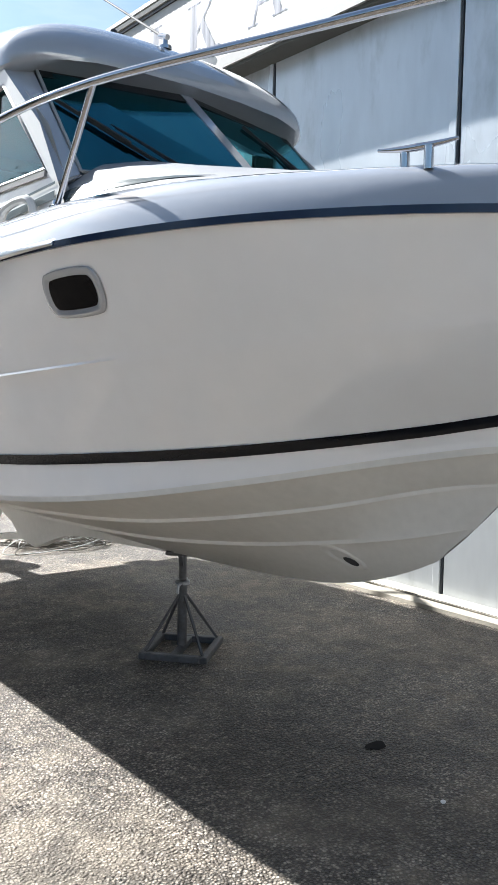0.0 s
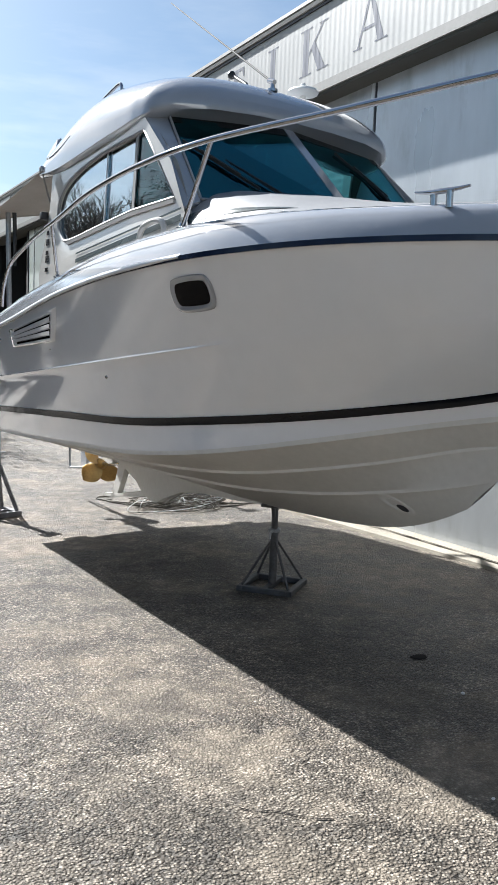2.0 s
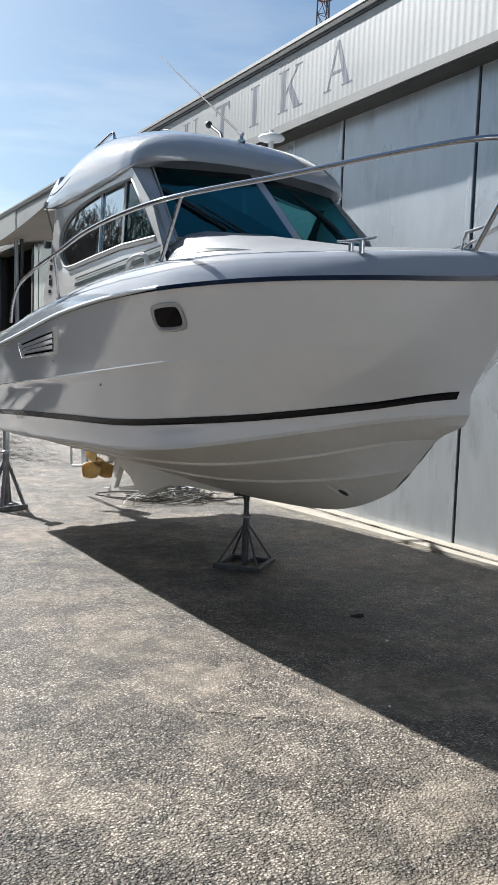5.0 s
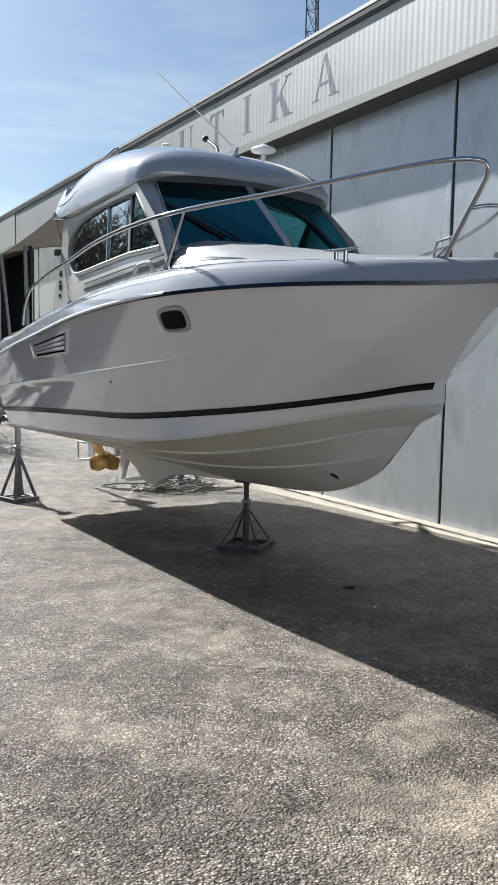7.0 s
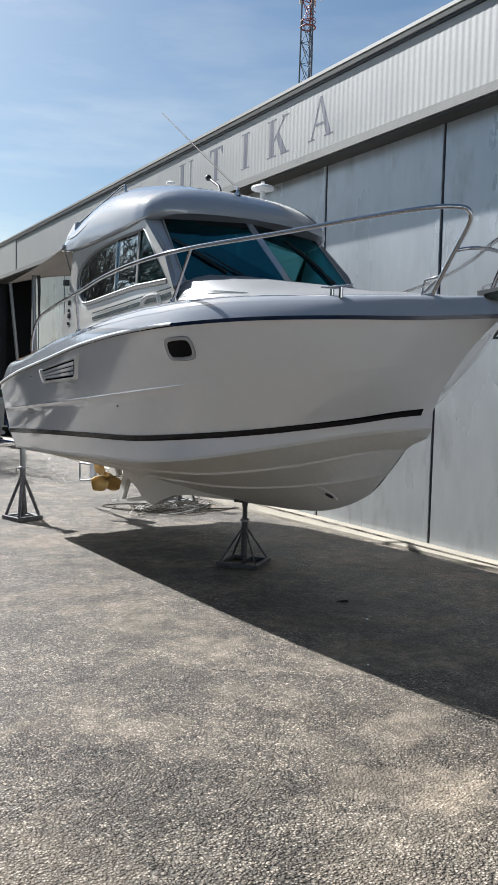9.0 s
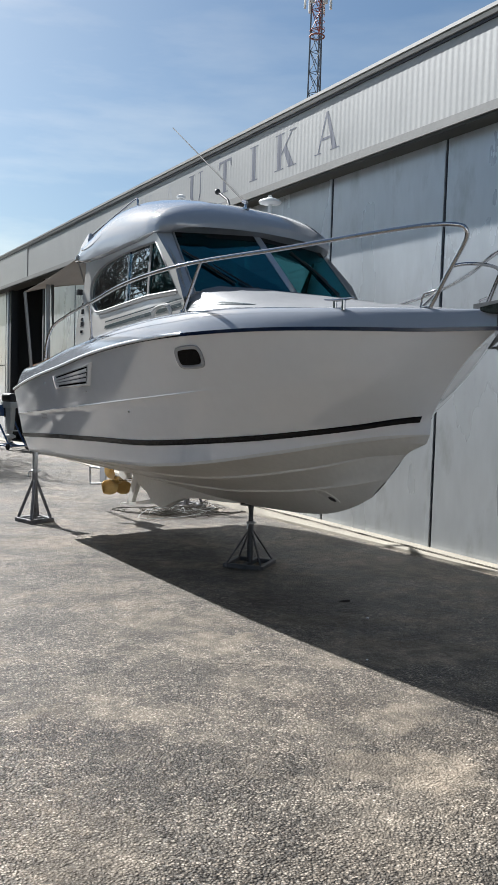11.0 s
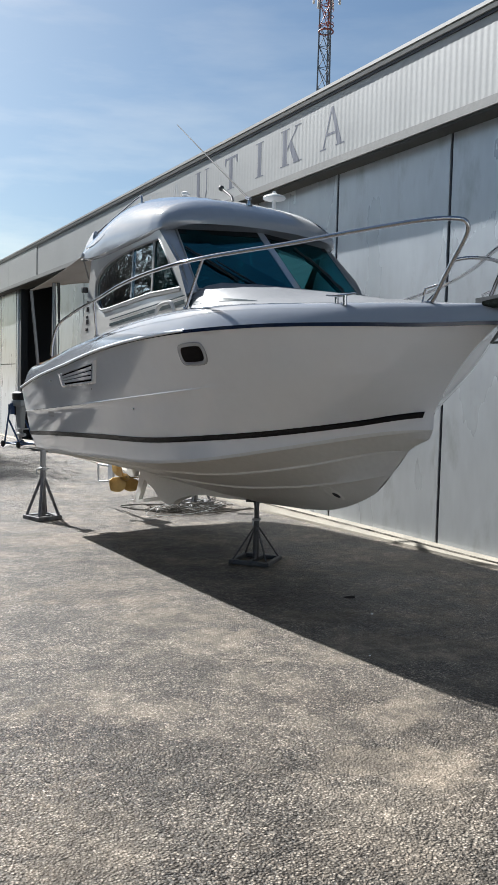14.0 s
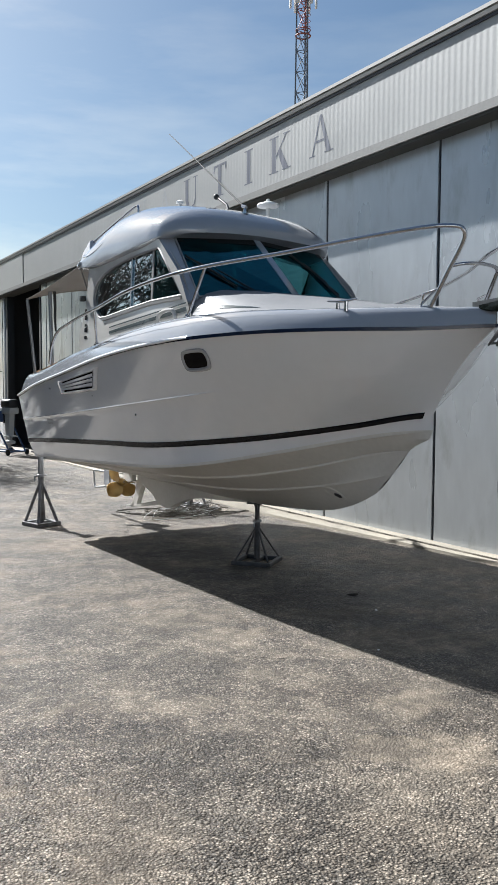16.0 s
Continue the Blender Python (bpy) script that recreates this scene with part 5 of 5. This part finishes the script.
for mir in (1, -1):
    F = lambda q: q if mir > 0 else Vector((port(-q.x, q.y), q.y, q.z))
    bm = B()
    n_ = 8
    ring = lambda m_, o: [F(vent_pt(m_ + (1 - 2 * m_) * k / n_, m_ * 1.6, o)) for k in range(n_)] + [F(vent_pt(1 - m_, m_ * 1.6 + (1 - 3.2 * m_) * k / 4, o)) for k in range(4)] + [F(vent_pt(1 - m_ - (1 - 2 * m_) * k / n_, 1 - m_ * 1.6, o)) for k in range(n_)] + [F(vent_pt(m_, 1 - m_ * 1.6 - (1 - 3.2 * m_) * k / 4, o)) for k in range(4)]
    loft(bm, [ring(-0.045, 0.002), ring(-0.025, 0.018), ring(0.032, 0.018), ring(0.052, 0.005)], closed=True)
    vent = part("air_vent", bm, GEL, boat, "louvred white air vent", smooth=50)
    # flat black face on the closed hull paints the darkness behind the slats
    bm = B()
    bm.faces.new([bm.verts.new(q) for q in ring(0.04, 0.005)])
    part("vent_backing", bm, VOID, vent, "black plate for the unlit space behind the louvres", smooth=None)
    # thin slats that spread like a fan towards the stem
    for k in range(1, 4):
        bm = B()
        pos = lambda a: 0.5 + (k / 4 - 0.5) * (0.98 - 0.12 * a)
        hw = 0.106
        loft(bm, [[F(vent_pt(a, pos(a) + c, o)) for c, o in ((-hw, 0.008), (-hw * 0.7, 0.021), (hw * 0.6, 0.021), (hw, 0.008))] for a in [0.035 + 0.93 * q / 8 for q in range(9)]])
        part("louvre", bm, GEL, vent, smooth=50)

# skin fittings
for u, z, r in ((3.96, 1.432, 0.012), (5.95, 1.67, 0.012), (4.75, 1.60, 0.006)):
    bm = B()
    q = side_point(u, z, 0.0)
    lathe(bm, [(r, 0), (r, 0.006), (r * 0.6, 0.010)], Matrix.Translation(q) @ pose(0, 0, 0, 0, -90, 0), 14)
    part("skin_fitting", bm, CHROME, boat, "small chrome skin fitting")

# registration characters as plain bars
bm = B()
for k in range(5):
    for r in range(2):
        q = [side_point(6.10 + 0.04 * k + du, 1.30 - 0.04 * r + dz, 0.004) for du, dz in ((0, 0), (0.026, -0.002), (0.026, 0.018), (0, 0.020))]
        bm.faces.new([bm.verts.new(p) for p in q])
part("hull_marking", bm, FRAMEGREY, boat, "faint grey bars of small lettering", smooth=None)
for z, t, w_ in ((2.48, 0.035, 0.05), (2.40, 0.05, 0.07), (2.33, 0.03, 0.06), (2.27, 0.05, 0.08), (2.20, 0.03, 0.07)):
    bm = B()
    bm.faces.new([bm.verts.new((-house_v(zz) - 0.004, u, zz)) for u, zz in ((5.30, z), (5.30 - w_, z), (5.30 - w_, z + t), (5.30, z + t))])
    part("lettering_bar", bm, STRIPE, boat, "dark bar of small lettering", smooth=None)

# bow-thruster tunnel, skeg, shoe, strut, propeller, rudder
for mir in (1,):
    base, ax, _, _ = HULL.find_nearest(Vector((-0.10 * mir, 2.235, 0.785)))
    e1 = (Vector((0, 1, 0)) - ax * ax.y).normalized()
    e2 = ax.cross(e1)
    if e2.z < 0:
        e2 = -e2
    e1r = (e1 * 0.80 + e2 * 0.60).normalized()
    e2r = ax.cross(e1r)

    def mouth(a, rx, rz, o):
        q, n_, _, _ = HULL.find_nearest(base + e1r * rx * math.cos(a) + e2r * rz * math.sin(a))
        return q + n_ * o
    ang = [2 * math.pi * k / 28 for k in range(28)]
    bm = B()
    loft(bm, [[mouth(a, rx, rz, o) for a in ang] for rx, rz, o in ((0.118, 0.052, 0.001), (0.106, 0.044, 0.007), (0.092, 0.036, 0.007), (0.066, 0.024, 0.001))], closed=True)
    tunnel = part("thruster_tunnel", bm, BOTTOM, boat, "oval bow-thruster opening", smooth=50)
    # hull is not cut here; a flat dark patch paints the recess's shade
    bm = B()
    base = base - e1r * 0.042
    bm.faces.new([bm.verts.new(mouth(a, 0.040, 0.022, 0.004)) for a in ang])
    part("tunnel_shade", bm, DARK, tunnel, "dark patch painted for the shade in the tunnel mouth", smooth=None)
MID = lambda u, z, dx=0.0: Vector((lean(u) + dx, u, z))
bm = B()
prof_k = [(3.6, 0.56), (4.13, 0.511), (4.7, 0.473), (5.11, 0.43), (5.4, 0.33), (5.62, 0.24), (5.72, 0.226), (5.93, 0.248), (5.964, 0.279), (6.13, 0.365), (6.31, 0.425), (6.45, 0.445), (6.62, 0.52), (6.5, 0.66), (5.0, 0.68), (4.0, 0.64)]
slab(bm, [MID(u, z, -0.05) for u, z in prof_k], (0.1, 0, 0))
bmesh.ops.bevel(bm, geom=bm.edges[:], offset=0.012, segments=2, affect="EDGES")
part("skeg", bm, BOTTOM, boat, "beige skeg keel", smooth=40)
bm = B()
slab(bm, [MID(u, z, -0.04) for u, z in ((5.85, 0.30), (5.93, 0.248), (6.8, 0.10), (7.02, 0.079), (7.0, 0.112), (6.7, 0.15), (5.95, 0.30))], (0.08, 0, 0))
part("rudder_shoe", bm, BOTTOM, boat, smooth=30)
bm = B()
slab(bm, [MID(u, z, -0.03) for u, z in ((6.42, 0.62), (6.60, 0.62), (6.63, 0.509), (6.81, 0.137), (6.69, 0.13), (6.47, 0.45))], (0.06, 0, 0))
part("shaft_strut", bm, BOTTOM, boat, smooth=30)
prop = B()
hub = MID(7.263, 0.385)
lathe(prop, [(0.022, -0.10), (0.05, -0.056), (0.056, 0.045), (0.034, 0.095), (0.009, 0.12)], Matrix.Translation(hub) @ pose(0, 0, 0, -90, 0, 0), 16)
pr_ = part("propeller", prop, BRONZE, boat, "bronze four-bladed propeller", smooth=50)
for k in range(4):
    bm = B()
    m_ = Matrix.Translation(hub) @ pose(0, 0, 0, 0, 48 + 90 * k, 0)
    grid = []
    for i in range(9):
        r = 0.04 + 0.208 * i / 8
        wdt = 0.118 * math.sin(math.pi * min(1, (i + 1.3) / 9.6)) ** 0.6
        tw = radians(58 - 38 * i / 8)
        grid.append([m_ @ Vector((c * wdt * math.cos(tw), c * wdt * math.sin(tw) + 0.012 * (1 - c * c), r + 0.01 * (1 - c * c) * (i / 8))) for c in (-1, -0.6, -0.2, 0.2, 0.6, 1)])
    loft(bm, grid)
    geo = bmesh.ops.extrude_face_region(bm, geom=bm.faces[:])
    bmesh.ops.translate(bm, verts=[g for g in geo["geom"] if isinstance(g, bmesh.types.BMVert)], vec=(0, 0.008, 0))
    part("propeller_blade", bm, BRONZE, pr_, smooth=50)
bm = B()
tube(bm, [MID(6.3, 0.50), MID(7.3, 0.381)], 0.02, 10)
part("propeller_shaft", bm, CHROME, boat, smooth=60)
bm = B()
slab(bm, [MID(u, z, -0.035) for u, z in ((6.80, 0.60), (7.10, 0.58), (7.12, 0.45), (6.95, 0.42), (6.82, 0.45))], (0.07, 0, 0))
bmesh.ops.bevel(bm, geom=bm.edges[:], offset=0.008, segments=1, affect="EDGES")
part("shaft_bracket", bm, BOTTOM, boat, "beige shaft bracket", smooth=40)
bm = B()
slab(bm, [MID(u, z, -0.016) for u, z in ((7.69, 0.50), (7.9, 0.50), (7.89, 0.287), (7.71, 0.306))], (0.032, 0, 0))
tube(bm, [MID(7.72, 0.49), MID(7.62, 0.52), MID(7.2, 0.56), MID(6.95, 0.60)], 0.024, 8)
part("rudder", bm, DECKGEL, boat, "white rudder blade", smooth=30)
bm = B()
tube(bm, spline([MID(6.95, 0.60), MID(7.6, 0.50), MID(8.2, 0.463), MID(8.345, 0.455), MID(8.352, 0.42), MID(8.342, 0.26), MID(8.32, 0.22), MID(8.26, 0.214), MID(7.88, 0.26)], 4), 0.014, 8)
part("rudder_guard", bm, GALV, boat, "bent rod behind the rudder", smooth=60)
for sx in (-1, 1):
    bm = B()
    slab(bm, [(-v if sx < 0 else port(v, 7.2), u, z) for v, u, z in ((0.45, 7.0, 0.755), (0.70, 7.0, 0.785), (0.70, 7.16, 0.77), (0.45, 7.16, 0.74))], (0, 0, 0.012))
    part("trim_tab", bm, GALV, boat, smooth=30)

# on the roof: whip aerial, black aerial, GPS dome, horn light, rails, tail fins
def on_roof(u, v, dz=0.0):
    return Vector((-v, u, roof_z(u, v) + dz))


bm = B()
q = on_roof(3.64, 0.045)
lathe(bm, [(0.035, -0.01), (0.035, 0.008), (0.016, 0.014), (0.012, 0.06)], Matrix.Translation(q), 12)
tube(bm, [q + Vector((0, -0.02, 0.05)), q + Vector((0, 0.05, 0.075))], 0.016, 8)
whip = part("whip_aerial", bm, CHROME, boat, "long grey whip aerial on a chrome ratchet mount", smooth=50)
bm = B()
tube(bm, [q + Vector((0, 0, 0.05)), Vector((0.247, 5.70, 4.655))], 0.008, 8, 0.0045)
part("whip", bm, RUBBER, whip, smooth=60)
bm = B()
q2 = on_roof(4.02, -0.01)
tube(bm, [q2 + Vector((0, 0, -0.01)), q2 + Vector((0.015, 0.06, 0.06)), q2 + Vector((0.03, 0.27, 0.175))], 0.014, 8)
blk = part("stub_aerial", bm, BLACK, boat, "short black aerial with a ball end", smooth=60)
bm = B()
bmesh.ops.create_icosphere(bm, subdivisions=3, radius=0.03, matrix=Matrix.Translation(q2 + Vector((0.03, 0.285, 0.182))))
part("aerial_ball", bm, BLACK, blk, smooth=80)
bm = B()
q3 = on_roof(4.18, -0.60, 0.045)
lathe(bm, [(0.03, -0.07), (0.03, -0.04), (0.022, -0.03), (0.022, 0.09)], Matrix.Translation(q3), 14)
gps = part("dome_aerial", bm, ANTWHITE, boat, "white mushroom dome aerial", smooth=50)
bm = B()
lathe(bm, [(0.04, 0.088), (0.112, 0.10), (0.12, 0.114), (0.106, 0.132), (0.06, 0.148), (0.02, 0.162), (0.018, 0.18), (0.005, 0.185)], Matrix.Translation(q3), 28)
part("dome", bm, ANTWHITE, gps, smooth=60)
bm = B()
q4 = on_roof(4.78, 0.12)
lathe(bm, [(0.022, -0.04), (0.022, 0.11), (0.045, 0.115), (0.045, 0.135), (0.02, 0.15)], Matrix.Translation(q4), 14)
part("vent_cowl", bm, ANTWHITE, boat, "small white mushroom vent", smooth=50)
def roof_v(u, z):
    """Half width of the roof at u and height z."""
    w_, e_, c_ = line(R_U, R_W, u), line(R_U, R_E, u), line(R_U, R_C, u)
    a_, b_ = roof_pow(u)
    cz = min(1.0, max(0.0, (z - e_) / (c_ - e_))) ** (1 / b_)
    return w_ * math.sqrt(1 - cz * cz) ** a_


FIN = [(4.9, 3.14), (5.2, 3.12), (5.40, 3.15), (5.49, 3.20), (5.535, 3.265), (5.575, 3.312), (5.605, 3.27), (5.605, 3.15), (5.53, 3.05), (5.42, 2.985), (5.2, 2.965), (4.9, 2.97)]
for sx in (-1, 1):
    bm = B()
    tube(bm, spline([(sx * 0.668, 4.66, 3.45), (sx * 0.668, 4.665, 3.51), (sx * 0.669, 4.70, 3.532), (sx * 0.68, 4.80, 3.51)], 5) + [(sx * 0.775, 5.564, 3.279), (sx * 0.78, 5.58, 3.24)], 0.012, 8)
    part("roof_rail", bm, CHROME, boat, "straight stainless roof rail", smooth=60)
    # upswept tail fin, and the raised lip that runs forward from it
    bm = B()
    slab(bm, [(sx * (0.80 + (3.316 - z) * 0.54), u, z) for u, z in FIN], (-sx * 0.07, 0, -0.01))
    bmesh.ops.bevel(bm, geom=bm.edges[:], offset=0.012, segments=2, affect="EDGES")
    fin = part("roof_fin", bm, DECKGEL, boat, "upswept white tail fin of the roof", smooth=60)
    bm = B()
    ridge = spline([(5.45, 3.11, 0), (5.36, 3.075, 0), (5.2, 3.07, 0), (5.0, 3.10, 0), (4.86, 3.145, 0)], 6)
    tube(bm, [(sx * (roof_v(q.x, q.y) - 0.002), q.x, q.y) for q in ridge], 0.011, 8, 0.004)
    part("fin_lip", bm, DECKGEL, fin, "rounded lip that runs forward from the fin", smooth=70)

# canvas awning over the cockpit, with its poles
bm = B()
rws = []
for k in range(9):
    f = k / 8
    u = 5.44 + (6.90 - 5.44) * f
    rws.append([Vector((x * (0.985 + 0.10 * f) + 2 * lean(u) * f * max(0.0, x), u - 0.12 * (1 - x * x) * f, 3.0 - 0.245 * f + (0.10 + 0.07 * f) * (1 - x * x) - 0.02 * math.sin(math.pi * f))) for x in [-1 + 2 * q / 16 for q in range(17)]])
loft(bm, rws)
geo = bmesh.ops.extrude_face_region(bm, geom=bm.faces[:])
bmesh.ops.translate(bm, verts=[g for g in geo["geom"] if isinstance(g, bmesh.types.BMVert)], vec=(0, 0, 0.004))
awn = part("awning", bm, CANVAS, boat, "taut beige canvas cockpit awning", smooth=60)
bm = B()
tube(bm, rws[-1], 0.011, 6)
part("awning_hem", bm, CANVAS, awn)
for sx in (-1, 1):
    for (va, ua, za), (vb, ub, zb), r_ in (((1.08, 6.89, 2.75), (0.97, 6.95, 1.84), 0.018), ((0.90, 6.60, 2.83), (0.88, 6.60, 1.86), 0.022)):
        bm = B()
        tube(bm, [(-va if sx < 0 else port(va, ua), ua, za), (-vb if sx < 0 else port(vb, ub), ub, zb)], r_, 10)
        part("awning_pole", bm, GALV, awn, "dull grey awning pole", smooth=60)
    bm = B()
    beam(bm, (sx * 0.98, 5.45, 2.99), (sx * 0.955, 5.33, 2.74), 0.012, 0.006)
    part("awning_strap", bm, CANVAS, awn)
    bm = B()
    box(bm, sx * 0.985 - 0.015, sx * 0.985 + 0.015, 5.42, 5.47, 2.985, 3.03, 0.006)
    part("awning_clip", bm, GALV, awn)
    bm = B()
    tube(bm, spline([(-v if sx < 0 else port(v, 6.6), u, z) for v, u, z in ((0.835, 6.62, 2.84), (0.825, 6.63, 2.66), (0.83, 6.62, 2.52), (0.82, 6.63, 2.36))], 5), 0.02, 8, 0.013)
    part("lashing", bm, BLACK, awn, "rolled black strap hanging from the awning")


# ---------------------------------------------------------------- boat stands
def boat_stand(x, y, turn, height, side, label, plate_tilt=0.0, four=True):
    z0 = ground_z(y)
    paint = STANDPAINT if four else JACKPAINT
    st = thing("boat_stand", pose(x, y, z0, 0, 0, turn), label, "boat stand", "stands under the boat")
    h = side / 2
    cor = [(-h, -h), (h, -h), (h, h), (-h, h)]
    t = 0.055 if four else 0.042
    for k in range(4):
        a, b = cor[k], cor[(k + 1) % 4]
        bm = B()
        ext = Vector((b[0] - a[0], b[1] - a[1], 0)).normalized() * (t / 2 if k % 2 == 0 else -t / 2)
        beam(bm, Vector((*a, t / 2)) - ext, Vector((*b, t / 2)) + ext, t)
        bmesh.ops.bevel(bm, geom=bm.edges[:], offset=0.005, segments=1, affect="EDGES")
        part("base_bar", bm, paint, st)
    bm = B()
    beam(bm, (-h + t / 2, 0, t / 2), (h - t / 2, 0, t / 2), t * 0.9)
    part("cross_bar", bm, paint, st)
    apex = height * 0.56
    for k in range(4):
        bm = B()
        a = cor[k]
        beam(bm, (a[0] * 0.94, a[1] * 0.94, t), (a[0] * 0.08, a[1] * 0.08, apex), 0.034 if four else 0.013)
        part("leg", bm, paint, st)
    bm = B()
    tube(bm, [(0, 0, t * 0.9), (0, 0, height * 0.66)], 0.036 if four else 0.030, 14)
    part("outer_tube", bm, paint, st, smooth=60)
    bm = B()
    tube(bm, [(0, 0, height * 0.64), (0, 0, height - 0.03)], 0.036 if four else 0.024, 12)
    part("screw", bm, GALV if four else JACKPAINT, st, "greased steel screw", smooth=60)
    bm = B()
    lathe(bm, [(0.045, height * 0.66), (0.045, height * 0.69), (0.03, height * 0.70)], n=12)
    tube(bm, [(-0.09, 0.0, height * 0.675), (0.09, 0.0, height * 0.675)], 0.009, 8)
    tube(bm, [(-0.09, 0.0, height * 0.675), (-0.10, 0.0, height * 0.60)], 0.008, 8)
    part("nut_handle", bm, GALV, st, smooth=50)
    bm = B()
    box(bm, -0.10, 0.10, -0.08, 0.08, -0.012, 0.012, 0.004)
    bmesh.ops.transform(bm, matrix=pose(0, 0, height - 0.014, 0, plate_tilt, 0), verts=bm.verts)
    slab(bm, [(-0.06, -0.012, height - 0.03), (0.06, -0.012, height - 0.03), (0.03, -0.012, height - 0.10), (-0.03, -0.012, height - 0.10)], (0, 0.024, 0))
    part("head_plate", bm, paint, st)
    return st


boat_stand(2.68, 3.76, 40, 0.63, 0.37, "dark grey screw-jack stand under the keel", 0, False)
boat_stand(1.56, 7.42, 18, 0.98, 0.31, "grey pyramid stand under the starboard quarter", 10)
boat_stand(4.0, 7.9, 12, 0.98, 0.36, "grey pyramid stand on the far quarter", -10)

# ---------------------------------------------------------------- cables heaped on the ground
rnd = random.Random(5)
heap = thing("cable_heap", pose(3.72, 7.3, ground_z(7.3)), "tangled heap of grey cables and hoses on the asphalt", "cables")
for k in range(22):
    bm = B()
    cx, cy = rnd.gauss(0, 0.22), rnd.gauss(0, 0.13)
    pts = []
    a0, r0 = rnd.uniform(0, 6.28), rnd.uniform(0.15, 0.42)
    for s in range(14):
        a = a0 + s * rnd.uniform(0.45, 0.75)
        r = r0 * rnd.uniform(0.7, 1.25)
        pts.append((cx + 1.25 * r * math.cos(a), cy + 0.62 * r * math.sin(a), 0.012 + abs(rnd.gauss(0, 0.045))))
    tube(bm, spline(pts, 5), rnd.choice((0.004, 0.005, 0.006)), 6)
    part("cable", bm, ROPE if k % 6 else MOTORGREY, heap, smooth=60)
for pts in ([(-0.4, 0.1), (-0.75, 0.45), (-0.85, 0.75), (-0.5, 0.8), (0.1, 0.5)], [(-0.3, -0.1), (-0.62, 0.15), (-0.8, 0.5), (-0.7, 0.62)], [(0.3, 0.0), (0.7, -0.15), (1.1, -0.12), (1.35, 0.1), (1.2, 0.5)], [(0.1, -0.2), (0.5, -0.25), (0.9, -0.05), (1.25, 0.25)]):
    bm = B()
    tube(bm, spline([(x, y, 0.01) for x, y in pts], 6), 0.008, 6)
    part("cable", bm, ROPE, heap, smooth=60)

# ---------------------------------------------------------------- outboard motor on a blue trolley by the open bay
trolley = thing("motor_trolley", pose(4.12, 19.0, ground_z(19.0), 0, 0, 20), "blue tubular trolley with small black wheels", "trolley")
for sx in (-1, 1):
    for a, b in (((-0.36, 0.10), (0.36, 0.10)), ((-0.36, 0.10), (0.15, 0.72)), ((0.36, 0.10), (0.15, 0.95)), ((0.15, 0.93), (0.15, 1.15))):
        bm = B()
        tube(bm, [(sx * 0.25, *a), (sx * 0.25, *b)], 0.024, 8)
        part("frame_tube", bm, BLUEPAINT, trolley, smooth=60)
    for yy in (-0.36, 0.36):
        bm = B()
        lathe(bm, [(0.03, -0.025), (0.075, -0.025), (0.085, -0.015), (0.085, 0.015), (0.075, 0.025), (0.03, 0.025)], Matrix.Translation((sx * 0.30, yy, 0.085)) @ pose(0, 0, 0, 0, 90, 0), 18)
        part("wheel", bm, RUBBER, trolley, "small black wheel", smooth=50)
for yy, zz in ((-0.36, 0.10), (0.36, 0.10), (0.15, 0.94), (0.15, 1.13)):
    bm = B()
    tube(bm, [(-0.25, yy, zz), (0.25, yy, zz)], 0.022, 8)
    part("cross_tube", bm, BLUEPAINT, trolley, smooth=60)
bm = B()
box(bm, -0.2, 0.2, 0.12, 0.19, 0.88, 1.18, 0.008)
part("mounting_board", bm, BLUEPAINT, trolley, smooth=40)
motor = thing("outboard_motor", trolley.matrix_world @ pose(0, 0.02, 0.0), "grey outboard motor with a black cowl on a trolley", "outboard motor")
bm = B()
box(bm, -0.16, 0.16, -0.27, 0.18, 1.25, 1.49, 0.07)
part("cowl", bm, BLACK, motor, "black engine cowl", smooth=50)
bm = B()
box(bm, -0.15, 0.15, -0.26, 0.20, 1.10, 1.27, 0.03)
part("lower_cowl", bm, MOTORGREY, motor, smooth=40)
bm = B()
slab(bm, [(-0.08, -0.18, 1.14), (-0.08, 0.10, 1.14), (-0.08, 0.04, 0.50), (-0.08, -0.12, 0.50)], (0.16, 0, 0))
bmesh.ops.bevel(bm, geom=bm.edges[:], offset=0.02, segments=2, affect="EDGES")
part("leg", bm, MOTORGREY, motor, "light grey motor leg", smooth=40)
bm = B()
box(bm, -0.11, 0.11, -0.26, 0.06, 0.48, 0.51, 0.006)
part("cavitation_plate", bm, MOTORGREY, motor, smooth=40)
bm = B()
lathe(bm, [(0.02, -0.2), (0.055, -0.12), (0.06, 0.1), (0.04, 0.2)], Matrix.Translation((0, -0.04, 0.34)) @ pose(0, 0, 0, 90, 0, 0), 14)
slab(bm, [(-0.02, -0.14, 0.49), (-0.02, 0.04, 0.49), (-0.02, 0.02, 0.16), (-0.02, -0.06, 0.20)], (0.04, 0, 0))
part("gearcase", bm, MOTORGREY, motor, smooth=50)
bm = B()
box(bm, -0.10, 0.10, 0.08, 0.125, 0.85, 1.16, 0.015)
part("clamp_bracket", bm, BLACK, motor, smooth=40)

# two pale pebbles
for px_, py_, r_ in ((2.463, 1.63, 0.010), (1.825, 0.837, 0.007)):
    bm = B()
    bmesh.ops.create_icosphere(bm, subdivisions=2, radius=r_)
    for v in bm.verts:
        v.co = Vector((v.co.x * 1.2, v.co.y, v.co.z * 0.7)) * (1 + 0.15 * noise.noise(v.co * 90))
    bmesh.ops.translate(bm, verts=bm.verts, vec=(px_, py_, ground_z(py_) + r_ * 0.6))
    tagged(obj("pebble", bm, ANTWHITE, smooth=60), "small pale pebble lying on the asphalt", "pebble", "pebbles")
